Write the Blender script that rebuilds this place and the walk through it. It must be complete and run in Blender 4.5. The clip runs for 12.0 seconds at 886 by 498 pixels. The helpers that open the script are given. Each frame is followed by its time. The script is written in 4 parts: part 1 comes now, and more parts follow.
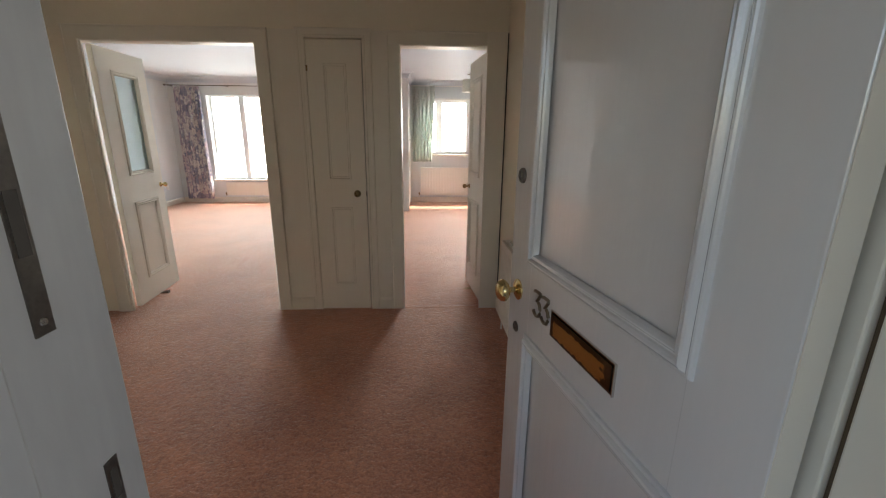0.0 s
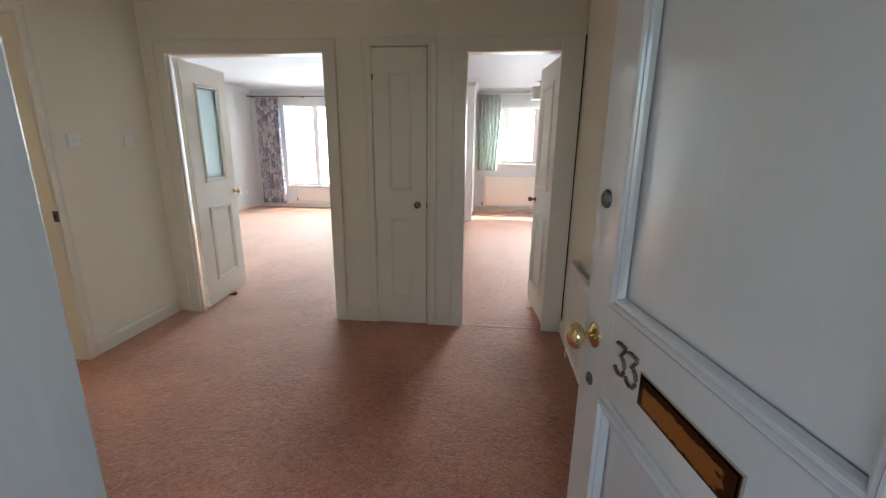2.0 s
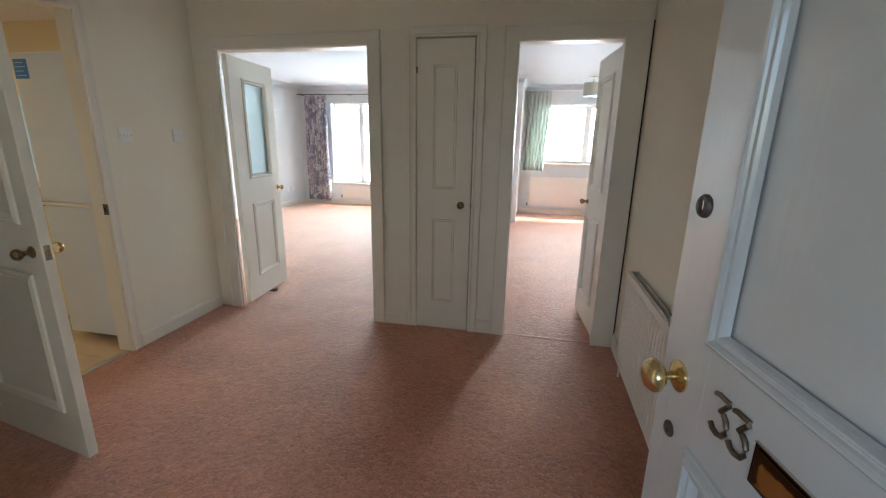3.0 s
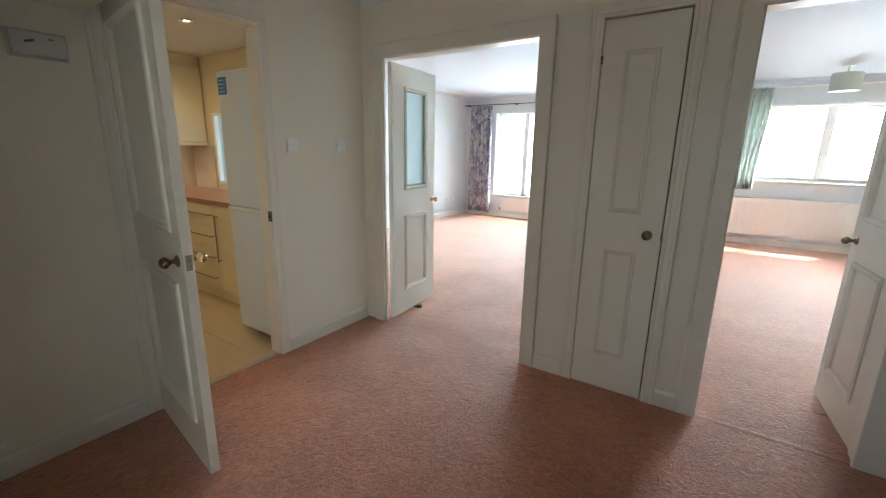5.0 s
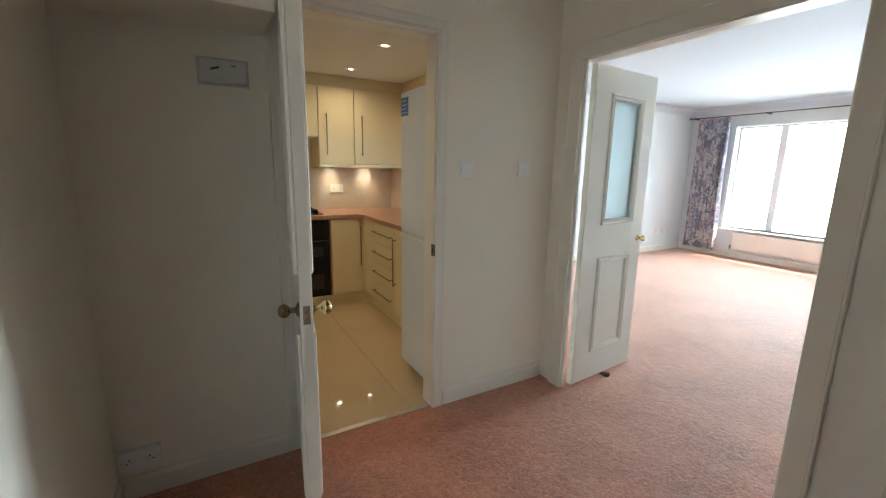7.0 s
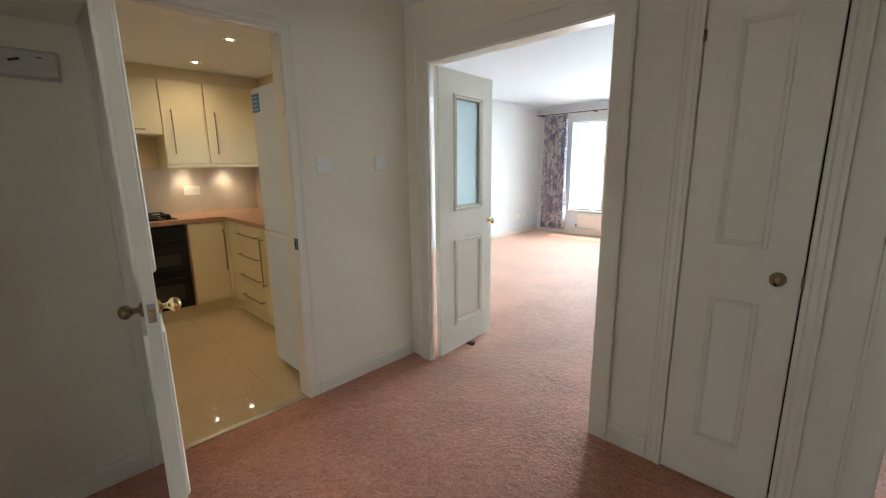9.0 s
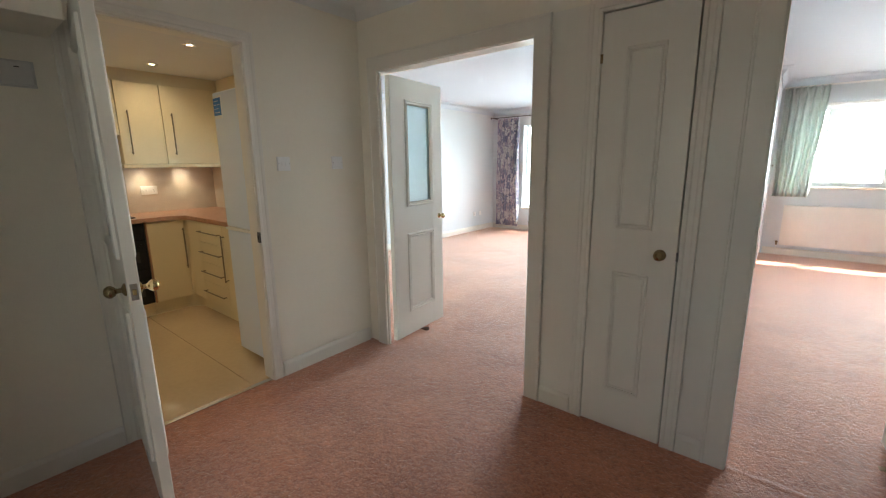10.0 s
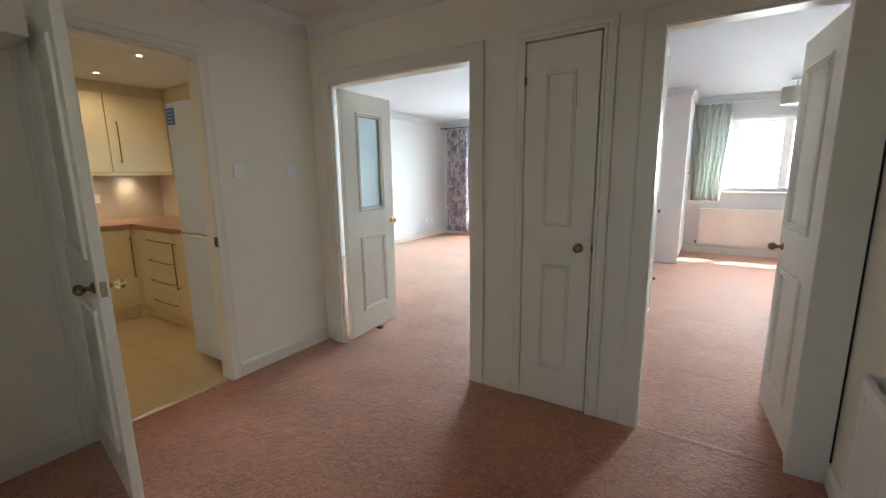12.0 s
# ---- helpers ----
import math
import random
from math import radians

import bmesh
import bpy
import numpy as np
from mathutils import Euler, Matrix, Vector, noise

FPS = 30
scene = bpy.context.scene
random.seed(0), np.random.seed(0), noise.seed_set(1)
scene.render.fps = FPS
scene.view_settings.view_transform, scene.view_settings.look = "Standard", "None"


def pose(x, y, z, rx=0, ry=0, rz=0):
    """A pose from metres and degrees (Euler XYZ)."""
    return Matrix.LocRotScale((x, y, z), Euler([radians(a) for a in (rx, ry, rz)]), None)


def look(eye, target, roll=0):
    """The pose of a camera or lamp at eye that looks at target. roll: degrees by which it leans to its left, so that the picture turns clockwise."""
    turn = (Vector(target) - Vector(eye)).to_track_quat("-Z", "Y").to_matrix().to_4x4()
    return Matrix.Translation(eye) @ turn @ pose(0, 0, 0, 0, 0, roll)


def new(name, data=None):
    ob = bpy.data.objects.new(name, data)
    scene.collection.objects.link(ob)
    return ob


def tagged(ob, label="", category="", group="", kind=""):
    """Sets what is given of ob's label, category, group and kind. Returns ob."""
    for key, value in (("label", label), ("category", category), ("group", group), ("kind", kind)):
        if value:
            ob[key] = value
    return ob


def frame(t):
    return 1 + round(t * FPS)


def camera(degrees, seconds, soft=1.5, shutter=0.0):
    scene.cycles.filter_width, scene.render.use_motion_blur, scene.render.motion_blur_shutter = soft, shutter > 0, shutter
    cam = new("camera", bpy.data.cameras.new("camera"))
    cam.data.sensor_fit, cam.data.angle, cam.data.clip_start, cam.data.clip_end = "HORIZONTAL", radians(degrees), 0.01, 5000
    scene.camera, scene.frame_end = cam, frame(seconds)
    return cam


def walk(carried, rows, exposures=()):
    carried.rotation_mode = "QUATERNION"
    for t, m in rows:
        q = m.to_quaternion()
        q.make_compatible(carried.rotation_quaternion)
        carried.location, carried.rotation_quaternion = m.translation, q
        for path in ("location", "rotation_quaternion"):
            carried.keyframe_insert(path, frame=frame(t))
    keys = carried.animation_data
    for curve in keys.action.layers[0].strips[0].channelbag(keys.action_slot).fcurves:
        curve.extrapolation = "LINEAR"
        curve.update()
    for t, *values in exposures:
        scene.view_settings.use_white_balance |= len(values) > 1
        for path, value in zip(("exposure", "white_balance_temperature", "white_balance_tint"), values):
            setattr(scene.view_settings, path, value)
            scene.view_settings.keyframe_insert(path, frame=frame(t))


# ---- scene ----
cam = camera(93.8, 12.0, soft=1.15)
PATH = [
    (0, (0.359, 0.202, 1.387), (0.454, 2.129, 0.859), 0.5),
    (0.5, (0.365, 0.246, 1.392), (0.42, 2.182, 0.893), 0.3),
    (1, (0.361, 0.285, 1.391), (0.348, 2.225, 0.906), 0.5),
    (1.5, (0.368, 0.323, 1.397), (0.264, 2.259, 0.905), 0.6),
    (2, (0.363, 0.383, 1.401), (0.165, 2.31, 0.905), 0.7),
    (2.5, (0.351, 0.459, 1.395), (0.056, 2.373, 0.895), 0.9),
    (2.7, (0.344, 0.494, 1.39), (0.009, 2.401, 0.89), 1.0),
    (4.5, (0.208, 0.882, 1.378), (-0.616, 2.632, 0.87), 0.5),
    (5, (0.148, 1.022, 1.373), (-0.925, 2.644, 0.908), 1.0),
    (5.5, (0.041, 1.155, 1.375), (-1.23, 2.641, 0.957), 1.9),
    (6, (-0.036, 1.254, 1.391), (-1.487, 2.564, 0.969), 1.1),
    (6.5, (-0.147, 1.384, 1.39), (-1.79, 2.457, 1.001), 0.9),
    (6.7, (-0.187, 1.436, 1.398), (-1.87, 2.449, 1.024), 1.0),
    (7.5, (-0.245, 1.575, 1.388), (-1.955, 2.543, 0.985), 0.9),
    (8.3, (-0.153, 1.598, 1.377), (-1.709, 2.782, 0.953), 0.8),
    (8.5, (-0.112, 1.59, 1.381), (-1.621, 2.834, 0.964), 0.1),
    (9, (0.003, 1.51, 1.379), (-1.366, 2.912, 0.977), -0.7),
    (9.5, (0.141, 1.439, 1.381), (-1.135, 2.926, 0.982), -0.9),
    (10, (0.257, 1.346, 1.372), (-0.98, 2.865, 0.971), -0.7),
    (10.5, (0.341, 1.263, 1.357), (-0.86, 2.811, 0.958), -0.8),
    (11, (0.397, 1.217, 1.349), (-0.763, 2.799, 0.959), -0.9),
    (11.5, (0.422, 1.204, 1.354), (-0.689, 2.824, 0.974), -0.9),
    (12, (0.435, 1.166, 1.363), (-0.631, 2.819, 0.999), -0.8),
]
EXPOSURES = [(0, 2.12, 7400, 14), (0.7, 2.26, 6800, 11), (1.5, 2.47, 6650, 10), (2.7, 2.58, 6400, 8), (5, 2.64, 6200, 5), (6.2, 2.66, 6150, 5), (8.3, 2.68, 6250, 5), (9.5, 2.62, 6350, 6), (12, 2.47, 6350, 6)]
walk(cam, [(t, look(eye, target, roll)) for t, eye, target, roll in PATH], EXPOSURES)

# ---- light ----
SUN_ELEVATION, SUN_SIDE = 53.0, 40.0      # degrees; SUN_SIDE is how far east of the facade's normal it stands
world = bpy.data.worlds.new("world")
scene.world = world
world.use_nodes = True
wn = world.node_tree
sky = wn.nodes.new("ShaderNodeTexSky")
sky.sky_type = "NISHITA"
sky.sun_disc = False
sky.sun_elevation = radians(SUN_ELEVATION)
sky.sun_rotation = radians(SUN_SIDE)
wn.links.new(sky.outputs[0], wn.nodes["Background"].inputs[0])
wn.nodes["Background"].inputs[1].default_value = 0.08


def lamp(name, kind, m, energy, color, **settings):
    data = bpy.data.lights.new(name, kind)
    data.energy, data.color = energy, color
    if kind == "AREA":
        data.shape, data.size, data.size_y = "RECTANGLE", settings["size"], settings["size_y"]
        data.spread = radians(settings.get("spread", 180))
    if kind == "SPOT":
        data.spot_size, data.spot_blend, data.shadow_soft_size = radians(settings["cone"]), 1.0, 0.03
    ob = new(name, data)
    ob.matrix_world = m
    return ob


a, b = radians(SUN_ELEVATION), radians(SUN_SIDE)
sun_from = Vector((math.sin(b) * math.cos(a), math.cos(b) * math.cos(a), math.sin(a)))
sun = lamp("sun", "SUN", look(sun_from * 20, (0, 0, 0)), 5.0, (1.0, 0.95, 0.86))
sun.data.angle = radians(0.5)
# skylight in the openings of the windows
DAY = (0.88, 0.96, 1.0)
lamp("living_window_skylight", "AREA", pose(-2.75, 9.55, 1.30, -76, 0, 0), 30.5, (0.80, 0.925, 1.0), size=3.1, size_y=2.0, spread=115)
lamp("bedroom_window_skylight", "AREA", pose(1.25, 9.55, 1.55, -73, 0, 0), 27.0, DAY, size=2.7, size_y=1.32, spread=100)
lamp("landing_window_skylight", "AREA", pose(-0.2, -1.72, 1.5, 90, 0, 0), 0.45, (0.62, 0.80, 1.0), size=1.8, size_y=1.4)
# two added fill lamps in unseen openings, to lift front door and west wall
lamp("landing_west_fill", "AREA", pose(-1.72, -0.55, 1.5, 90, 0, -90), 0.4, (0.78, 0.87, 1.0), size=1.6, size_y=1.4)
lamp("landing_east_fill", "AREA", pose(2.12, -0.55, 1.5, 88, 0, 54), 1.2, (1.0, 0.96, 0.90), size=1.5, size_y=1.3, spread=80)
# warm downlights of the kitchen; the pair at y = 1.6 is unseen, added as fill
WARM = (1.0, 0.77, 0.47)
for x, y in ((-3.235, 2.724), (-4.11, 2.748), (-3.2, 1.6), (-4.2, 1.6)):
    lamp("kitchen_spot_lamp", "SPOT", pose(x, y, 2.225), 1.7 if x < -4 else 2.0, WARM, cone=165)
for y in (2.70, 3.08):
    lamp("under_cabinet_lamp", "SPOT", pose(-4.68, y, 1.362), 0.8, WARM, cone=125)


# ---- materials ----
def material(name, color, rough=0.5, metal=0.0, vary=0.06, scale=3.0, fine=60.0, bump=0.02, bump_scale=None, coat=0.0, spec=0.5, stretch=(1, 1, 1)):
    """A surface with stains at one scale and grain at another, and fine relief."""
    m = bpy.data.materials.new(name)
    m.use_nodes = True
    nt = m.node_tree
    p = nt.nodes["Principled BSDF"]
    co = nt.nodes.new("ShaderNodeTexCoord")
    mp = nt.nodes.new("ShaderNodeMapping")
    mp.inputs["Scale"].default_value = stretch
    nt.links.new(co.outputs["Object"], mp.inputs[0])
    big, small = nt.nodes.new("ShaderNodeTexNoise"), nt.nodes.new("ShaderNodeTexNoise")
    big.inputs["Scale"].default_value, big.inputs["Detail"].default_value = scale, 4
    small.inputs["Scale"].default_value, small.inputs["Detail"].default_value = fine, 3
    nt.links.new(mp.outputs[0], big.inputs["Vector"])
    nt.links.new(mp.outputs[0], small.inputs["Vector"])
    mix = nt.nodes.new("ShaderNodeMix")
    mix.data_type = "FLOAT"
    mix.inputs[0].default_value = 0.45
    nt.links.new(big.outputs["Fac"], mix.inputs[2])
    nt.links.new(small.outputs["Fac"], mix.inputs[3])
    ramp = nt.nodes.new("ShaderNodeValToRGB")
    lo = [max(0.0, c * (1 - vary)) for c in color]
    hi = [min(1.0, c * (1 + vary)) for c in color]
    ramp.color_ramp.elements[0].position, ramp.color_ramp.elements[0].color = 0.3, (*lo, 1)
    ramp.color_ramp.elements[1].position, ramp.color_ramp.elements[1].color = 0.7, (*hi, 1)
    nt.links.new(mix.outputs[0], ramp.inputs[0])
    nt.links.new(ramp.outputs[0], p.inputs["Base Color"])
    rr = nt.nodes.new("ShaderNodeMapRange")
    rr.inputs["To Min"].default_value, rr.inputs["To Max"].default_value = max(0.02, rough * 0.85), min(1, rough * 1.15)
    nt.links.new(big.outputs["Fac"], rr.inputs[0])
    nt.links.new(rr.outputs[0], p.inputs["Roughness"])
    p.inputs["Metallic"].default_value = metal
    p.inputs["Coat Weight"].default_value = coat
    p.inputs["Specular IOR Level"].default_value = spec
    if bump:
        bn = nt.nodes.new("ShaderNodeBump")
        bn.inputs["Strength"].default_value = 0.6
        bn.inputs["Distance"].default_value = bump
        src = small
        if bump_scale:
            src = nt.nodes.new("ShaderNodeTexNoise")
            src.inputs["Scale"].default_value, src.inputs["Detail"].default_value = bump_scale, 2
            nt.links.new(mp.outputs[0], src.inputs["Vector"])
        nt.links.new(src.outputs["Fac"], bn.inputs["Height"])
        nt.links.new(bn.outputs[0], p.inputs["Normal"])
    return m


def carpet_material():
    m = bpy.data.materials.new("carpet")
    m.use_nodes = True
    nt = m.node_tree
    p = nt.nodes["Principled BSDF"]
    co = nt.nodes.new("ShaderNodeTexCoord")
    tuft = nt.nodes.new("ShaderNodeTexVoronoi")
    tuft.inputs["Scale"].default_value = 105
    clump, wear, lie = (nt.nodes.new("ShaderNodeTexNoise") for _ in range(3))
    clump.inputs["Scale"].default_value, clump.inputs["Detail"].default_value, clump.inputs["Roughness"].default_value = 95, 6, 0.8
    wear.inputs["Scale"].default_value, wear.inputs["Detail"].default_value = 2.2, 5
    lie.inputs["Scale"].default_value, lie.inputs["Detail"].default_value = 14, 4
    for n in (tuft, clump, wear, lie):
        nt.links.new(co.outputs["Object"], n.inputs["Vector"])
    ramp = nt.nodes.new("ShaderNodeValToRGB")
    ramp.color_ramp.elements[0].position, ramp.color_ramp.elements[0].color = 0.30, (0.18, 0.040, 0.019, 1)
    ramp.color_ramp.elements[1].position, ramp.color_ramp.elements[1].color = 0.70, (0.72, 0.29, 0.165, 1)
    add = nt.nodes.new("ShaderNodeMath")
    add.operation = "MULTIPLY_ADD"
    add.inputs[1].default_value = 0.14
    low = nt.nodes.new("ShaderNodeMath")
    low.operation = "MULTIPLY_ADD"
    low.inputs[1].default_value, low.inputs[2].default_value = 0.30, 0.01
    two = nt.nodes.new("ShaderNodeMath")
    two.operation = "MULTIPLY_ADD"
    two.inputs[1].default_value = 0.48
    nt.links.new(wear.outputs["Fac"], low.inputs[0])
    nt.links.new(lie.outputs["Fac"], add.inputs[0])
    nt.links.new(low.outputs[0], add.inputs[2])
    nt.links.new(clump.outputs["Fac"], two.inputs[0])
    nt.links.new(add.outputs[0], two.inputs[2])
    sep = nt.nodes.new("ShaderNodeSeparateColor")
    fleck = nt.nodes.new("ShaderNodeMath")
    fleck.operation = "MULTIPLY_ADD"
    fleck.inputs[1].default_value = 0.10
    nt.links.new(tuft.outputs["Color"], sep.inputs[0])
    nt.links.new(sep.outputs[0], fleck.inputs[0])
    nt.links.new(two.outputs[0], fleck.inputs[2])
    lay = nt.nodes.new("ShaderNodeTexNoise")        # tufts leaning together in ragged clumps
    lay.inputs["Scale"].default_value, lay.inputs["Detail"].default_value, lay.inputs["Roughness"].default_value, lay.inputs["Distortion"].default_value = 38, 4, 0.65, 0.8
    nt.links.new(co.outputs["Object"], lay.inputs["Vector"])
    shag = nt.nodes.new("ShaderNodeMath")
    shag.operation = "MULTIPLY_ADD"
    shag.inputs[1].default_value = 0.34
    off = nt.nodes.new("ShaderNodeMath")
    off.operation = "SUBTRACT"
    off.inputs[1].default_value = 0.17
    nt.links.new(lay.outputs["Fac"], shag.inputs[0])
    nt.links.new(fleck.outputs[0], off.inputs[0])
    nt.links.new(off.outputs[0], shag.inputs[2])
    nt.links.new(shag.outputs[0], ramp.inputs[0])
    nt.links.new(ramp.outputs[0], p.inputs["Base Color"])
    p.inputs["Roughness"].default_value = 0.68
    p.inputs["Specular IOR Level"].default_value = 0.55
    p.inputs["Sheen Weight"].default_value = 1.0
    p.inputs["Sheen Roughness"].default_value = 0.32
    p.inputs["Sheen Tint"].default_value = (1.0, 0.86, 0.76, 1)
    h = nt.nodes.new("ShaderNodeMath")
    h.operation = "SUBTRACT"
    pile = nt.nodes.new("ShaderNodeMath")
    pile.operation = "MULTIPLY_ADD"
    pile.inputs[1].default_value = 2.6
    nt.links.new(lay.outputs["Fac"], pile.inputs[0])
    nt.links.new(clump.outputs["Fac"], pile.inputs[2])
    nt.links.new(pile.outputs[0], h.inputs[0])
    soft = nt.nodes.new("ShaderNodeMath")
    soft.operation = "MULTIPLY"
    soft.inputs[1].default_value = 0.35
    nt.links.new(tuft.outputs["Distance"], soft.inputs[0])
    nt.links.new(soft.outputs[0], h.inputs[1])
    bn = nt.nodes.new("ShaderNodeBump")
    bn.inputs["Strength"].default_value, bn.inputs["Distance"].default_value = 1.0, 0.0030
    nt.links.new(h.outputs[0], bn.inputs["Height"])
    nt.links.new(bn.outputs[0], p.inputs["Normal"])
    return m


def glass_material(name, color, rough, frost=0.0):
    m = bpy.data.materials.new(name)
    m.use_nodes = True
    p = m.node_tree.nodes["Principled BSDF"]
    p.inputs["Base Color"].default_value = (*color, 1)
    p.inputs["Transmission Weight"].default_value = 1.0
    p.inputs["Roughness"].default_value = rough
    p.inputs["IOR"].default_value = 1.45
    if frost:
        n = m.node_tree.nodes.new("ShaderNodeTexNoise")
        n.inputs["Scale"].default_value = 180
        bn = m.node_tree.nodes.new("ShaderNodeBump")
        bn.inputs["Distance"].default_value = frost
        m.node_tree.links.new(n.outputs["Fac"], bn.inputs["Height"])
        m.node_tree.links.new(bn.outputs[0], p.inputs["Normal"])
    return m


def glowing(name, color, strength):
    m = bpy.data.materials.new(name)
    m.use_nodes = True
    p = m.node_tree.nodes["Principled BSDF"]
    p.inputs["Base Color"].default_value = (*color, 1)
    p.inputs["Emission Color"].default_value = (*color, 1)
    p.inputs["Emission Strength"].default_value = strength
    return m


def floral_material():
    """Printed cotton: mauve, slate and rose blooms with stems on off-white."""
    m = bpy.data.materials.new("floral_cotton")
    m.use_nodes = True
    nt = m.node_tree
    p = nt.nodes["Principled BSDF"]
    co = nt.nodes.new("ShaderNodeTexCoord")
    warp = nt.nodes.new("ShaderNodeTexNoise")
    warp.inputs["Scale"].default_value, warp.inputs["Detail"].default_value = 9, 3
    nt.links.new(co.outputs["Object"], warp.inputs["Vector"])
    mixv = nt.nodes.new("ShaderNodeMix")
    mixv.data_type = "RGBA"
    mixv.inputs[0].default_value = 0.18
    nt.links.new(co.outputs["Object"], mixv.inputs[6])
    nt.links.new(warp.outputs["Color"], mixv.inputs[7])
    mp = nt.nodes.new("ShaderNodeMapping")
    mp.inputs["Scale"].default_value = (1.0, 1.0, 0.6)
    nt.links.new(mixv.outputs[2], mp.inputs[0])
    cell = nt.nodes.new("ShaderNodeTexVoronoi")
    cell.inputs["Scale"].default_value = 19
    nt.links.new(mp.outputs[0], cell.inputs["Vector"])
    ramp = nt.nodes.new("ShaderNodeValToRGB")
    ramp.color_ramp.interpolation = "CONSTANT"
    e = ramp.color_ramp.elements
    e[0].position, e[0].color = 0.0, (0.30, 0.31, 0.42, 1)
    e[1].position, e[1].color = 0.24, (0.74, 0.71, 0.70, 1)
    for pos, col in ((0.46, (0.45, 0.42, 0.52)), (0.60, (0.58, 0.50, 0.56)), (0.72, (0.76, 0.75, 0.74)), (0.88, (0.38, 0.39, 0.49))):
        n = e.new(pos)
        n.color = (*col, 1)
    sep = nt.nodes.new("ShaderNodeSeparateColor")
    nt.links.new(cell.outputs["Color"], sep.inputs[0])
    nt.links.new(sep.outputs[0], ramp.inputs[0])
    fine = nt.nodes.new("ShaderNodeTexNoise")
    fine.inputs["Scale"].default_value, fine.inputs["Detail"].default_value = 40, 4
    nt.links.new(co.outputs["Object"], fine.inputs["Vector"])
    stem = nt.nodes.new("ShaderNodeValToRGB")
    stem.color_ramp.elements[0].position, stem.color_ramp.elements[0].color = 0.5, (1, 1, 1, 1)
    stem.color_ramp.elements[1].position, stem.color_ramp.elements[1].color = 0.56, (0.72, 0.70, 0.75, 1)
    nt.links.new(fine.outputs["Fac"], stem.inputs[0])
    mul = nt.nodes.new("ShaderNodeMix")
    mul.data_type, mul.blend_type = "RGBA", "MULTIPLY"
    mul.inputs[0].default_value = 1.0
    nt.links.new(ramp.outputs[0], mul.inputs[6])
    nt.links.new(stem.outputs[0], mul.inputs[7])
    nt.links.new(mul.outputs[2], p.inputs["Base Color"])
    p.inputs["Roughness"].default_value = 0.9
    p.inputs["Sheen Weight"].default_value = 0.2
    return m


M_WALL = material("wall_paint", (0.86, 0.80, 0.68), 0.75, vary=0.015, scale=1.6, fine=45, bump=0.0022, bump_scale=160)
M_LIVING = material("pale_wall_paint", (0.71, 0.745, 0.76), 0.75, vary=0.02, scale=1.6, fine=45, bump=0.004, bump_scale=160)
M_KITCHEN = material("kitchen_wall_paint", (0.76, 0.66, 0.46), 0.7, vary=0.03, scale=2, fine=50, bump=0.004, bump_scale=160)
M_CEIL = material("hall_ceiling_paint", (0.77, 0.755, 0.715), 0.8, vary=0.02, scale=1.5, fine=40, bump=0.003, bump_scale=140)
# white ceilings given a darker blue-grey: the rooms' cool, dimmer light put into colour
M_ROOMCEIL = material("daylit_room_ceiling", (0.61, 0.67, 0.735), 0.8, vary=0.02, scale=1.5, fine=40, bump=0.004, bump_scale=140)
M_TRIM = material("eggshell_trim", (0.81, 0.765, 0.68), 0.36, vary=0.008, scale=3, fine=40, bump=0.0004, bump_scale=30, stretch=(1, 1, 0.15))
M_GLOSS = material("gloss_door_paint", (0.77, 0.765, 0.77), 0.14, vary=0.012, scale=4, fine=30, bump=0.0017, bump_scale=46, coat=1.0, stretch=(1, 1, 0.12))
# left jamb and head darkened: the shade on that side put into the colour
M_FRAME = material("shaded_frame_paint", (0.28, 0.30, 0.32), 0.4, vary=0.10, scale=4, fine=40, bump=0.0008, bump_scale=40, stretch=(1, 1, 0.2))
M_BRASS = material("polished_brass", (0.76, 0.59, 0.30), 0.18, metal=1.0, vary=0.04, scale=12, fine=60, bump=0.0)
M_OLDBRASS = material("dull_brass", (0.27, 0.20, 0.11), 0.28, metal=1.0, vary=0.2, scale=30, fine=150, bump=0.0)
M_CHROME = material("satin_chrome", (0.62, 0.60, 0.56), 0.25, metal=1.0, vary=0.05, scale=30, fine=150, bump=0.0)
M_STEEL = material("dark_steel", (0.16, 0.15, 0.14), 0.42, metal=1.0, vary=0.2, scale=25, fine=150, bump=0.0)
# near-black that stands for the shade inside holes and gaps
M_DARK = material("dark_gap", (0.03, 0.028, 0.026), 0.8, vary=0.2, bump=0.0)
M_PLASTIC = material("white_plastic", (0.87, 0.86, 0.83), 0.35, vary=0.02, scale=12, fine=80, bump=0.0)
# chime plastic darker than its cream, to suit the alcove's shade
M_CHIME = material("shaded_cream_plastic", (0.60, 0.585, 0.55), 0.45, vary=0.05, scale=12, fine=80, bump=0.0)
M_RAD = material("radiator_enamel", (0.80, 0.78, 0.72), 0.35, vary=0.02, scale=5, fine=60, bump=0.0)
M_CREAM = material("cream_cabinet_laminate", (0.82, 0.71, 0.49), 0.32, vary=0.03, scale=2, fine=60, bump=0.0)
M_WORKTOP = material("terracotta_worktop", (0.42, 0.22, 0.14), 0.3, vary=0.35, scale=30, fine=260, bump=0.002)
M_TILE = material("glossy_floor_tile", (0.60, 0.46, 0.30), 0.04, vary=0.06, scale=3, fine=30, bump=0.0)
M_GROUT = material("tile_grout", (0.40, 0.32, 0.22), 0.9, vary=0.15, fine=120, bump=0.003)
M_SPLASH = material("stone_splashback", (0.60, 0.53, 0.45), 0.4, vary=0.1, scale=8, fine=90, bump=0.002)
M_BLACK = material("black_glass_enamel", (0.010, 0.010, 0.011), 0.16, vary=0.2, bump=0.0, spec=0.3)
